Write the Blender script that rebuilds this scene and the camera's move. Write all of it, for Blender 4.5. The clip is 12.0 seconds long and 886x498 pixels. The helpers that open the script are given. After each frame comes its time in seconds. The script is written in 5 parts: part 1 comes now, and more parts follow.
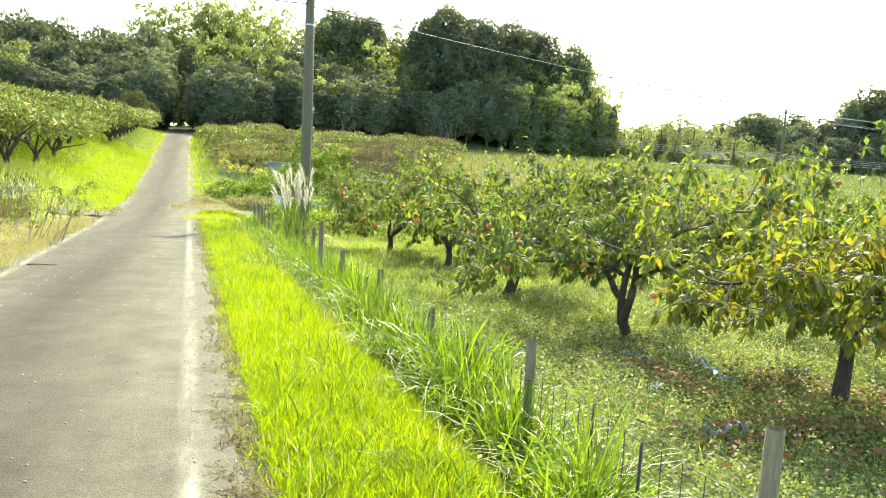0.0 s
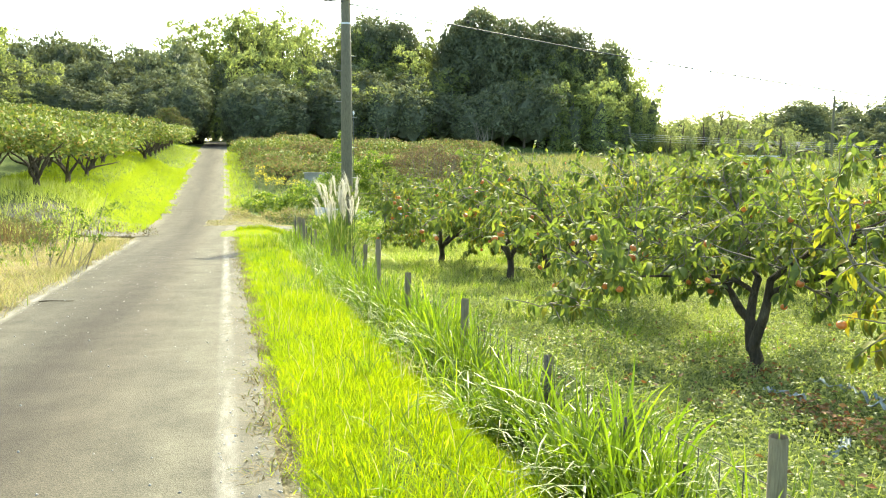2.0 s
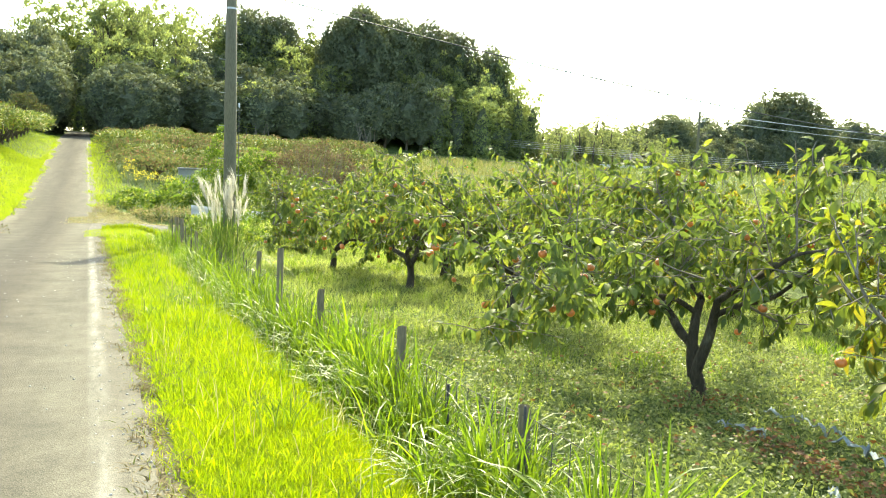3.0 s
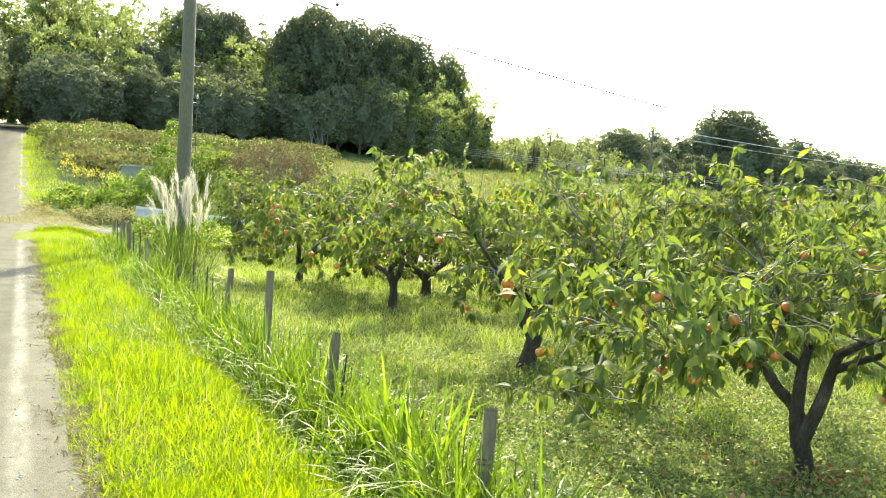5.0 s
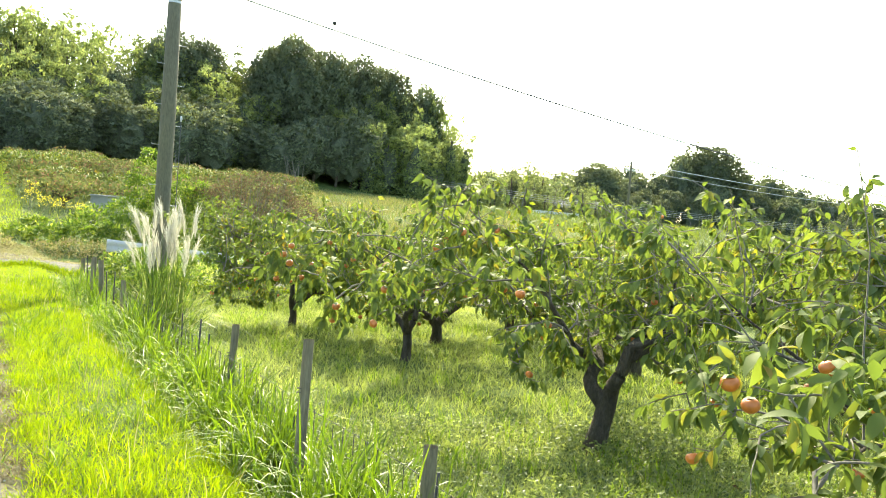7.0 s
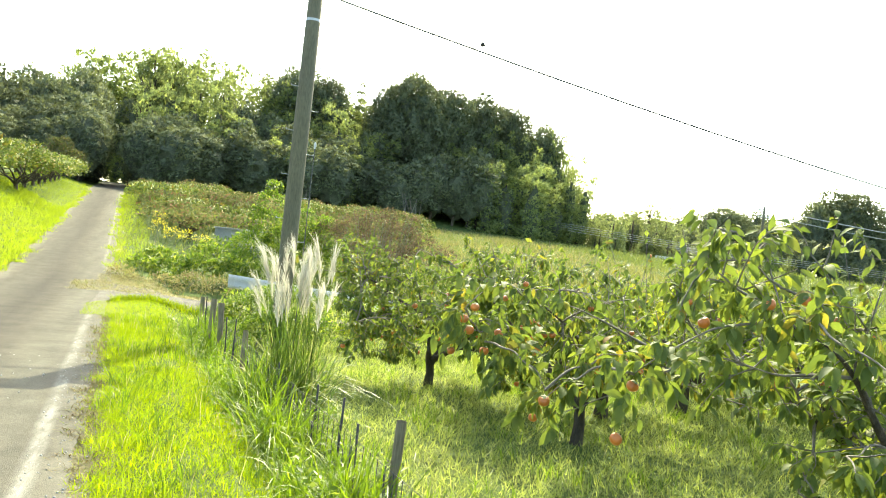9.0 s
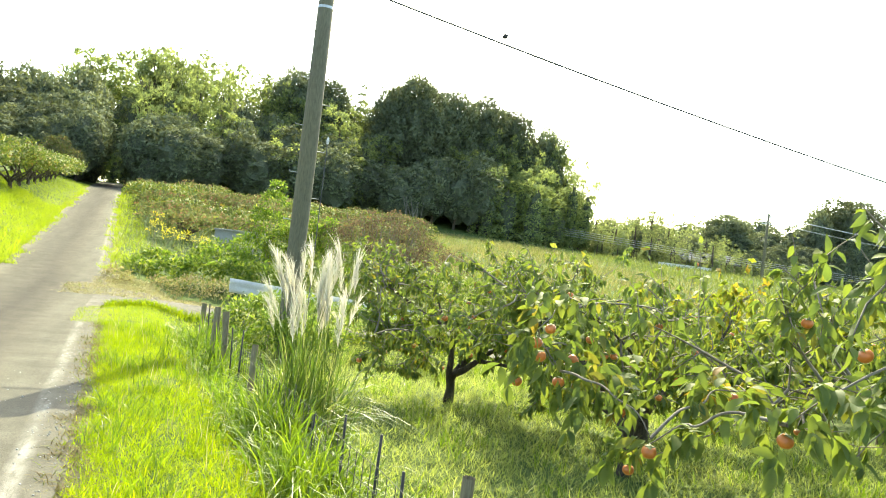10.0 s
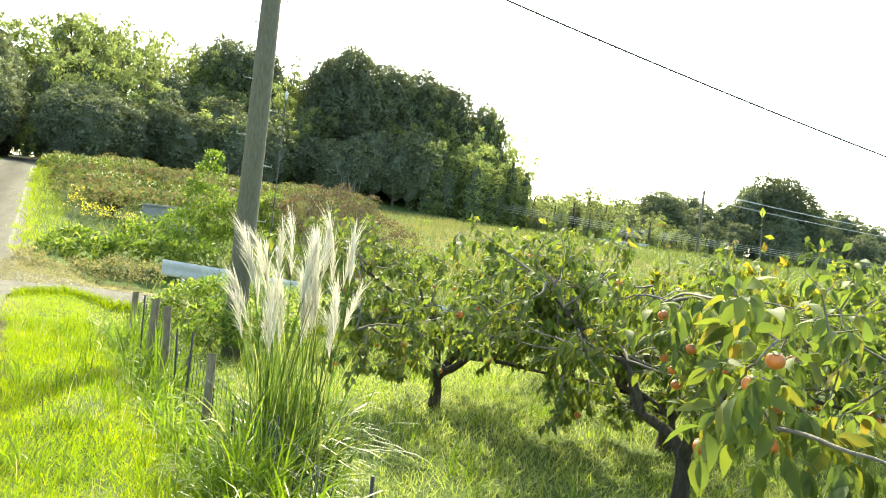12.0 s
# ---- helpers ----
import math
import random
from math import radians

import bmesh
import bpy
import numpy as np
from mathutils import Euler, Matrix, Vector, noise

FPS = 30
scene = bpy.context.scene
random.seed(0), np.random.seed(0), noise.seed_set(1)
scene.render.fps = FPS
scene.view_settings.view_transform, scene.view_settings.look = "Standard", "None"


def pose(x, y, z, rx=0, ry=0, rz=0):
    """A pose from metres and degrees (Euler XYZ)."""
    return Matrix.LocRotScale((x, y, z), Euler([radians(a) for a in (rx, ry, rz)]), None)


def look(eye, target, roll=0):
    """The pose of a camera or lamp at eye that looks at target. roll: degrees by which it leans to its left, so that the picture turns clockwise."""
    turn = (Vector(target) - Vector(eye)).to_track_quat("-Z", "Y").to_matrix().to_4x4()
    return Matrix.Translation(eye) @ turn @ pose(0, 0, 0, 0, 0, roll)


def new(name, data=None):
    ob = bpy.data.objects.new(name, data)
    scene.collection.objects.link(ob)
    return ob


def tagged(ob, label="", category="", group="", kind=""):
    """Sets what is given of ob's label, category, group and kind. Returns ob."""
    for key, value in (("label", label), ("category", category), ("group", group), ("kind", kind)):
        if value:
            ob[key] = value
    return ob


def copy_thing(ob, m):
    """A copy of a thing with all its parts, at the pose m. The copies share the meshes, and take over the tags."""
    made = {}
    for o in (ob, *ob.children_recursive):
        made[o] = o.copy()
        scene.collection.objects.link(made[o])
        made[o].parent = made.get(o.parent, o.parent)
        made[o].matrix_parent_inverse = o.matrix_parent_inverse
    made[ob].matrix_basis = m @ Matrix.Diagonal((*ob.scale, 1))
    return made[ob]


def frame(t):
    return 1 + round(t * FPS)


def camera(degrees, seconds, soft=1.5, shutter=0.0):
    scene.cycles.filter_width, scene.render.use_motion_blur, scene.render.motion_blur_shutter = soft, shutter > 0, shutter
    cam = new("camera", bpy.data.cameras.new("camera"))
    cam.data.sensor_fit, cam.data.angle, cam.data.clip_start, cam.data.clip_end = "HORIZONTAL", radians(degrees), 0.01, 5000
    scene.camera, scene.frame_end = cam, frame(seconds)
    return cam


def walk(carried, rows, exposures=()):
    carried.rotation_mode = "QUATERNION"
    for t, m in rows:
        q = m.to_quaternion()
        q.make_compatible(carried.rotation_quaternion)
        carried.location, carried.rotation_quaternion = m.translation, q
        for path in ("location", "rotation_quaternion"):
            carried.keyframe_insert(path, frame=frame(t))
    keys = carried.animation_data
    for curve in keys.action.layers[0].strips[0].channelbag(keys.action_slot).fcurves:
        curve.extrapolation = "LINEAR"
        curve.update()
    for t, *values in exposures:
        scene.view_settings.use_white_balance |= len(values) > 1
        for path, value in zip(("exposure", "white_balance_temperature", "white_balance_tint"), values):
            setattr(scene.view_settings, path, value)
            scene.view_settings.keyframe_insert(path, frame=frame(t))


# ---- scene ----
cam = camera(58.6, 12.0, soft=1.0)
PATH = [
    (0, (0.006, 0.001, 1.914), (0.537, 1.916, 1.693), 2.83),
    (0.5, (-0.001, 0.359, 1.930), (0.269, 2.329, 1.708), 2.10),
    (1, (0.003, 0.808, 1.918), (0.303, 2.774, 1.702), 0.32),
    (1.5, (0.005, 1.315, 1.889), (0.344, 3.275, 1.680), 0.27),
    (2, (-0.026, 1.915, 1.851), (0.416, 3.854, 1.639), 0.32),
    (2.5, (-0.093, 2.537, 1.836), (0.556, 4.417, 1.628), 1.87),
    (3, (-0.170, 3.106, 1.841), (0.570, 4.954, 1.640), 2.23),
    (3.2, (-0.198, 3.330, 1.841), (0.554, 5.172, 1.642), 1.55),
    (4.8, (-0.208, 4.949, 1.786), (0.640, 6.752, 1.616), 3.94),
    (5, (-0.212, 5.152, 1.789), (0.655, 6.946, 1.613), 4.01),
    (5.5, (-0.188, 5.658, 1.772), (0.709, 7.435, 1.579), 4.03),
    (6, (-0.193, 6.139, 1.780), (0.730, 7.903, 1.594), 3.62),
    (6.5, (-0.202, 6.597, 1.770), (0.751, 8.351, 1.642), 3.73),
    (7, (-0.182, 7.129, 1.745), (0.748, 8.897, 1.658), 4.55),
    (7.5, (-0.196, 7.605, 1.726), (0.662, 9.411, 1.650), 4.72),
    (7.7, (-0.193, 7.820, 1.727), (0.600, 9.654, 1.644), 4.61),
    (9.3, (0.006, 9.970, 1.736), (0.676, 11.854, 1.732), 6.38),
    (9.5, (-0.008, 10.194, 1.727), (0.668, 12.076, 1.726), 6.56),
    (10, (-0.031, 10.771, 1.699), (0.646, 12.653, 1.698), 6.93),
    (10.5, (-0.015, 11.293, 1.678), (0.691, 13.164, 1.676), 6.80),
    (11, (0.003, 11.864, 1.665), (0.748, 13.720, 1.659), 7.73),
    (11.5, (0.006, 12.409, 1.620), (0.810, 14.240, 1.580), 7.51),
    (12, (-0.002, 12.953, 1.605), (0.839, 14.767, 1.566), 6.74),
]
EXPOSURE = 2.55
walk(cam, [(t, look(eye, target, roll)) for t, eye, target, roll in PATH],
     [(0.0, EXPOSURE, 7800, -6), (12.0, EXPOSURE, 7800, -6)])

# ---- light: high afternoon sun ahead and a little to the right ----
SUN_AZ, SUN_EL = 23.9, 41.0
world = bpy.data.worlds.new("sky")
scene.world = world
world.use_nodes = True
wn = world.node_tree.nodes
sky = wn.new("ShaderNodeTexSky")
sky.sky_type = "NISHITA"
sky.sun_disc = False
sky.sun_elevation = radians(SUN_EL)
sky.sun_rotation = radians(SUN_AZ)
sky.air_density, sky.dust_density, sky.ozone_density = 0.7, 2.0, 1.0
wn["Background"].inputs["Strength"].default_value = 0.15
world.node_tree.links.new(sky.outputs[0], wn["Background"].inputs[0])
sun = new("sun", bpy.data.lights.new("sun", "SUN"))
sun.data.energy, sun.data.angle, sun.data.color = 2.2, radians(0.35), (1.0, 0.94, 0.82)
az, el = radians(SUN_AZ), radians(SUN_EL)
SUNWARD = Vector((math.sin(az) * math.cos(el), math.cos(az) * math.cos(el), math.sin(el)))
sun.matrix_world = look(SUNWARD * 60, (0, 0, 0))

rng = np.random.default_rng(7)
SKEW = 0.0445  # the road runs this much to the left for each metre ahead


# ---- materials ----
def nodes_of(name):
    m = bpy.data.materials.new(name)
    m.use_nodes = True
    nt = m.node_tree
    return m, nt, nt.nodes, nt.links, nt.nodes["Principled BSDF"]


def ramp(nt, fac, stops):
    r = nt.nodes.new("ShaderNodeValToRGB")
    els = r.color_ramp.elements
    while len(els) < len(stops):
        els.new(0.5)
    for e, (p, c) in zip(els, stops):
        e.position, e.color = p, (*c, 1)
    nt.links.new(fac, r.inputs[0])
    return r.outputs[0]


def noise_tex(nt, scale, detail=4.0, rough=0.55, coord="Object", stretch=None):
    tc = nt.nodes.new("ShaderNodeTexCoord")
    out = tc.outputs[coord]
    if stretch:
        mp = nt.nodes.new("ShaderNodeMapping")
        mp.inputs["Scale"].default_value = stretch
        nt.links.new(out, mp.inputs[0])
        out = mp.outputs[0]
    n = nt.nodes.new("ShaderNodeTexNoise")
    n.inputs["Scale"].default_value, n.inputs["Detail"].default_value, n.inputs["Roughness"].default_value = scale, detail, rough
    nt.links.new(out, n.inputs["Vector"])
    return n.outputs[0]


def mix_rgb(nt, fac, a, b, mode="MIX"):
    m = nt.nodes.new("ShaderNodeMix")
    m.data_type, m.blend_type = "RGBA", mode
    ins = [m.inputs[0], m.inputs[6], m.inputs[7]]
    for sock, v in zip(ins, (fac, a, b)):
        if isinstance(v, (float, int)):
            sock.default_value = v
        elif isinstance(v, tuple):
            sock.default_value = (*v, 1)
        else:
            nt.links.new(v, sock)
    return m.outputs[2]


def bump(nt, bsdf, height, strength, dist=0.02):
    b = nt.nodes.new("ShaderNodeBump")
    b.inputs["Strength"].default_value, b.inputs["Distance"].default_value = strength, dist
    nt.links.new(height, b.inputs["Height"])
    nt.links.new(b.outputs[0], bsdf.inputs["Normal"])


def surface(name, stops, scale, rough=0.85, fine=40.0, bump_s=0.4, stretch=None, dist=0.02):
    """A rough matt surface with two scales of variation."""
    m, nt, n, l, b = nodes_of(name)
    big = noise_tex(nt, scale, 5, 0.6, stretch=stretch)
    small = noise_tex(nt, fine, 4, 0.6, stretch=stretch)
    col = ramp(nt, big, stops)
    grain = ramp(nt, small, [(0.3, (0.72, 0.72, 0.72)), (0.7, (1.2, 1.2, 1.2))])
    l.new(mix_rgb(nt, 1.0, col, grain, "MULTIPLY"), b.inputs["Base Color"])
    b.inputs["Roughness"].default_value = rough
    bump(nt, b, small, bump_s, dist)
    return m


def leafy(name, stops, through_light=0.45, gloss=0.45, tint=(1.0, 1.0, 0.55), patch=0.0, spec=0.3, vary=0.15):
    """Leaf tissue: each leaf its own shade, sheen on top, light coming through."""
    m, nt, n, l, b = nodes_of(name)
    geo = n.new("ShaderNodeNewGeometry")
    info = n.new("ShaderNodeObjectInfo")
    fac = geo.outputs["Random Per Island"]
    if patch:
        spots = noise_tex(nt, patch, 3, 0.5)
        mx = n.new("ShaderNodeMath")
        mx.operation = "MULTIPLY_ADD"
        mx.inputs[1].default_value, mx.inputs[2].default_value = 0.5, 0.0
        l.new(fac, mx.inputs[0])
        ad = n.new("ShaderNodeMath")
        ad.operation = "MULTIPLY_ADD"
        ad.inputs[1].default_value = 0.5
        l.new(spots, ad.inputs[0])
        l.new(mx.outputs[0], ad.inputs[2])
        fac = ad.outputs[0]
    col = ramp(nt, fac, stops)
    hsv = n.new("ShaderNodeHueSaturation")
    l.new(col, hsv.inputs["Color"])
    mr = n.new("ShaderNodeMapRange")
    mr.inputs[3].default_value, mr.inputs[4].default_value = 1 - vary, 1 + vary
    l.new(info.outputs["Random"], mr.inputs[0])
    l.new(mr.outputs[0], hsv.inputs["Value"])
    col = hsv.outputs[0]
    l.new(col, b.inputs["Base Color"])
    b.inputs["Roughness"].default_value = gloss
    b.inputs["Specular IOR Level"].default_value = spec
    t = n.new("ShaderNodeBsdfTranslucent")
    l.new(mix_rgb(nt, 1.0, col, tuple(2.0 * v for v in tint), "MULTIPLY"), t.inputs[0])
    mix = n.new("ShaderNodeMixShader")
    mix.inputs[0].default_value = through_light
    l.new(b.outputs[0], mix.inputs[1])
    l.new(t.outputs[0], mix.inputs[2])
    l.new(mix.outputs[0], n["Material Output"].inputs[0])
    return m


def plain(name, color, rough=0.6, metal=0.0, fine=60.0, var=0.2, bump_s=0.15):
    c = [tuple(v * k for v in color) for k in (1 - var, 1 + var)]
    m = surface(name, [(0.3, c[0]), (0.7, c[1])], 3.0, rough, fine, bump_s)
    m.node_tree.nodes["Principled BSDF"].inputs["Metallic"].default_value = metal
    return m


def road_surface(name, line=None):
    """Worn asphalt: pale wheel tracks, dark middle, stones in the binder; with line, old paint along that offset."""
    m, nt, n, l, b = nodes_of(name)
    band = noise_tex(nt, 0.55, 4, 0.6, stretch=(1.0, 0.12, 1.0))
    patch = noise_tex(nt, 2.5, 6, 0.65)
    stone = n.new("ShaderNodeTexVoronoi")
    stone.inputs["Scale"].default_value = 130.0
    tc = n.new("ShaderNodeTexCoord")
    l.new(tc.outputs["Object"], stone.inputs["Vector"])
    # polished wheel tracks and a darker crown, across the road
    sx = n.new("ShaderNodeSeparateXYZ")
    tcu = n.new("ShaderNodeTexCoord")
    l.new(tcu.outputs["Object"], sx.inputs[0])
    u1 = n.new("ShaderNodeMath")
    u1.operation = "MULTIPLY_ADD"
    u1.inputs[1].default_value = SKEW
    l.new(sx.outputs[1], u1.inputs[0])
    l.new(sx.outputs[0], u1.inputs[2])
    wob = n.new("ShaderNodeMath")
    wob.operation = "MULTIPLY_ADD"
    wob.inputs[1].default_value = 0.7
    l.new(band, wob.inputs[0])
    l.new(u1.outputs[0], wob.inputs[2])
    across = n.new("ShaderNodeMapRange")
    across.inputs[1].default_value, across.inputs[2].default_value = -2.4 + 0.35, 0.3 + 0.35
    l.new(wob.outputs[0], across.inputs[0])
    col = ramp(nt, across.outputs[0], [(0.0, (0.144, 0.134, 0.106)), (0.1, (0.085, 0.080, 0.064)), (0.25, (0.070, 0.066, 0.053)), (0.45, (0.049, 0.044, 0.036)), (0.6, (0.063, 0.057, 0.045)), (0.78, (0.095, 0.090, 0.071)), (1.0, (0.119, 0.112, 0.091))])
    col = mix_rgb(nt, 0.75, col, ramp(nt, noise_tex(nt, 0.9, 4, 0.55, stretch=(1.7, 0.1, 1.0)), [(0.35, (0.72, 0.71, 0.7)), (0.5, (0.98, 0.97, 0.96)), (0.65, (1.18, 1.17, 1.15))]), "MULTIPLY")
    col = mix_rgb(nt, 0.55, col, ramp(nt, patch, [(0.3, (0.55, 0.55, 0.55)), (0.7, (1.4, 1.4, 1.36))]), "MULTIPLY")
    col = mix_rgb(nt, 0.5, col, ramp(nt, stone.outputs["Color"], [(0.1, (0.5, 0.5, 0.5)), (0.9, (1.5, 1.48, 1.42))]), "MULTIPLY")
    if line is not None:
        # paint rubbed thin, strongest along the middle of the line
        off = n.new("ShaderNodeMath")
        off.operation = "SUBTRACT"
        off.inputs[1].default_value = line
        l.new(u1.outputs[0], off.inputs[0])
        far = n.new("ShaderNodeMath")
        far.operation = "ABSOLUTE"
        l.new(off.outputs[0], far.inputs[0])
        edge = n.new("ShaderNodeMapRange")
        edge.inputs[1].default_value, edge.inputs[2].default_value, edge.inputs[3].default_value, edge.inputs[4].default_value = 0.015, 0.08, 0.6, 0.0
        l.new(far.outputs[0], edge.inputs[0])
        worn = ramp(nt, noise_tex(nt, 2.2, 10, 0.8, stretch=(1.8, 0.4, 1.0)), [(0.38, (0.95, 0.95, 0.95)), (0.47, (0.45, 0.45, 0.45)), (0.56, (0.12, 0.12, 0.12)), (0.64, (0.0, 0.0, 0.0))])
        keep = n.new("ShaderNodeMath")
        keep.operation = "MULTIPLY"
        l.new(edge.outputs[0], keep.inputs[0])
        l.new(worn, keep.inputs[1])
        col = mix_rgb(nt, keep.outputs[0], col, (0.36, 0.345, 0.31))
    l.new(col, b.inputs["Base Color"])
    b.inputs["Roughness"].default_value = 0.88
    b.inputs["Specular IOR Level"].default_value = 0.14
    bump(nt, b, stone.outputs["Distance"], 0.5, 0.006)
    return m


M = {}


def make_materials():
    # soil: green cover, dry straw and bare earth by the kind of ground
    m, nt, n, l, b = nodes_of("soil")
    at = n.new("ShaderNodeVertexColor")
    at.layer_name = "cover"
    sep = n.new("ShaderNodeSeparateColor")
    l.new(at.outputs[0], sep.inputs[0])
    n1, n2 = noise_tex(nt, 0.9, 6, 0.65), noise_tex(nt, 22.0, 5, 0.65)
    green = ramp(nt, n1, [(0.3, (0.055, 0.083, 0.024)), (0.5, (0.085, 0.12, 0.034)), (0.7, (0.125, 0.145, 0.048))])
    straw = ramp(nt, n1, [(0.3, (0.15, 0.125, 0.06)), (0.55, (0.24, 0.2, 0.1)), (0.75, (0.16, 0.17, 0.06))])
    earth = ramp(nt, n1, [(0.3, (0.16, 0.13, 0.09)), (0.7, (0.3, 0.26, 0.19))])
    col = mix_rgb(nt, sep.outputs[0], green, straw)
    col = mix_rgb(nt, sep.outputs[1], col, earth)
    grain = ramp(nt, n2, [(0.3, (0.55, 0.55, 0.55)), (0.7, (1.35, 1.35, 1.35))])
    l.new(mix_rgb(nt, 1.0, col, grain, "MULTIPLY"), b.inputs["Base Color"])
    b.inputs["Roughness"].default_value = 0.95
    b.inputs["Specular IOR Level"].default_value = 0.1
    bump(nt, b, n2, 0.8, 0.06)
    M["soil"] = m

    M["asphalt"] = road_surface("asphalt")
    M["paint_right"] = road_surface("worn_line_right", 0.035)
    M["paint_left"] = road_surface("worn_line_left", -2.25)
    M["gravel"] = surface("gravel", [(0.3, (0.085, 0.077, 0.061)), (0.7, (0.15, 0.137, 0.11))], 3.0, 0.95, 60, 0.9, dist=0.03)
    M["concrete"] = surface("concrete", [(0.3, (0.27, 0.26, 0.24)), (0.7, (0.36, 0.35, 0.33))], 1.5, 0.85, 50, 0.3)
    M["pole"] = surface("pole_concrete", [(0.3, (0.105, 0.094, 0.058)), (0.7, (0.15, 0.136, 0.084))], 1.2, 0.85, 40, 0.25, stretch=(1, 1, 0.2))
    M["bark"] = surface("bark", [(0.3, (0.045, 0.034, 0.022)), (0.55, (0.09, 0.07, 0.047)), (0.72, (0.16, 0.14, 0.105))], 9.0, 0.95, 60, 1.0, stretch=(1, 1, 0.3), dist=0.05)
    M["twig"] = surface("twig_bark", [(0.3, (0.12, 0.1, 0.08)), (0.7, (0.24, 0.21, 0.17))], 6.0, 0.9, 45, 0.5)
    M["post"] = surface("post_wood", [(0.3, (0.13, 0.105, 0.065)), (0.7, (0.25, 0.205, 0.13))], 5.0, 0.95, 40, 0.2, stretch=(3, 3, 0.3))
    M["stake"] = plain("dark_stake", (0.035, 0.032, 0.028), 0.7)
    M["wire"] = plain("cable", (0.06, 0.06, 0.06), 0.6)
    M["steel"] = plain("galvanised_steel", (0.42, 0.43, 0.44), 0.45, 0.7)
    M["white"] = plain("white_enamel", (0.55, 0.55, 0.53), 0.7, 0.0, var=0.12)
    M["leaf"] = leafy("persimmon_leaf", [(0.0, (0.075, 0.104, 0.044)), (0.35, (0.1, 0.132, 0.046)), (0.55, (0.128, 0.158, 0.048)), (0.7, (0.155, 0.178, 0.05)), (0.78, (0.21, 0.18, 0.05)), (0.88, (0.26, 0.135, 0.045)), (1.0, (0.27, 0.085, 0.04))], 0.38, 0.6, tint=(0.95, 1.0, 0.42), patch=1.3, spec=0.12)
    M["leaf_turn"] = leafy("turning_leaf", [(0.0, (0.08, 0.11, 0.03)), (0.3, (0.12, 0.155, 0.036)), (0.5, (0.155, 0.18, 0.036)), (0.66, (0.2, 0.195, 0.038)), (0.78, (0.25, 0.18, 0.038)), (0.88, (0.28, 0.13, 0.035)), (1.0, (0.27, 0.08, 0.035))], 0.45, 0.55, tint=(0.95, 0.95, 0.4), patch=1.1, spec=0.18)
    M["leaf_far"] = leafy("orchard_leaf", [(0.0, (0.075, 0.105, 0.032)), (0.5, (0.12, 0.155, 0.042)), (0.85, (0.17, 0.18, 0.05)), (1.0, (0.2, 0.14, 0.05))], 0.26, 0.6, tint=(0.9, 0.95, 0.55), spec=0.12)
    M["dry_leaf"] = leafy("dry_leaf", [(0.0, (0.085, 0.075, 0.045)), (0.5, (0.14, 0.11, 0.07)), (0.85, (0.19, 0.125, 0.085)), (1.0, (0.13, 0.15, 0.055))], 0.2, 0.8, tint=(1.0, 0.9, 0.75), spec=0.03, vary=0.3)
    M["leaf_red"] = leafy("autumn_leaf", [(0.0, (0.095, 0.12, 0.045)), (0.6, (0.135, 0.16, 0.056)), (0.74, (0.155, 0.14, 0.068)), (0.9, (0.175, 0.115, 0.07)), (1.0, (0.16, 0.19, 0.05))], 0.24, 0.8, tint=(1.0, 0.9, 0.75), spec=0.03, vary=0.3)
    M["fruit"] = plain("persimmon_skin", (0.56, 0.165, 0.035), 0.38, 0, 8, 0.2, 0.05)
    M["calyx"] = plain("calyx", (0.1, 0.12, 0.03), 0.7)
    M["grass"] = leafy("verge_grass", [(0.1, (0.06, 0.105, 0.012)), (0.32, (0.13, 0.19, 0.016)), (0.55, (0.18, 0.235, 0.02)), (0.82, (0.265, 0.29, 0.03)), (1.0, (0.4, 0.36, 0.1))], 0.5, 0.6, tint=(1.0, 1.0, 0.3), patch=0.8, spec=0.1)
    M["tall"] = leafy("tall_grass", [(0.0, (0.045, 0.082, 0.014)), (0.5, (0.095, 0.152, 0.02)), (0.8, (0.175, 0.235, 0.028)), (1.0, (0.42, 0.4, 0.2))], 0.48, 0.42, tint=(1.0, 1.0, 0.4), patch=1.5, spec=0.35)
    M["clover"] = leafy("ground_weed", [(0.0, (0.15, 0.185, 0.058)), (0.5, (0.235, 0.275, 0.092)), (0.85, (0.31, 0.325, 0.125)), (1.0, (0.38, 0.365, 0.18))], 0.48, 0.5, patch=0.9, spec=0.25)
    M["straw"] = leafy("dry_straw", [(0.0, (0.17, 0.145, 0.08)), (0.6, (0.28, 0.25, 0.145)), (0.88, (0.33, 0.3, 0.19)), (0.94, (0.13, 0.17, 0.045)), (1.0, (0.14, 0.18, 0.04))], 0.3, 0.7, spec=0.1)
    M["stubble"] = leafy("straw_and_weeds", [(0.0, (0.12, 0.16, 0.04)), (0.36, (0.16, 0.17, 0.06)), (0.46, (0.22, 0.19, 0.1)), (0.62, (0.29, 0.255, 0.145)), (0.85, (0.2, 0.15, 0.085)), (1.0, (0.14, 0.17, 0.05))], 0.3, 0.7, patch=0.7, spec=0.1)
    M["dead"] = leafy("dead_stalk", [(0.0, (0.09, 0.06, 0.035)), (0.5, (0.15, 0.1, 0.055)), (0.8, (0.2, 0.15, 0.08)), (1.0, (0.13, 0.14, 0.05))], 0.15, 0.8, spec=0.08)
    M["litter"] = leafy("dry_cuttings", [(0.0, (0.09, 0.07, 0.04)), (0.6, (0.18, 0.145, 0.085)), (1.0, (0.12, 0.15, 0.04))], 0.2, 0.8, spec=0.1)
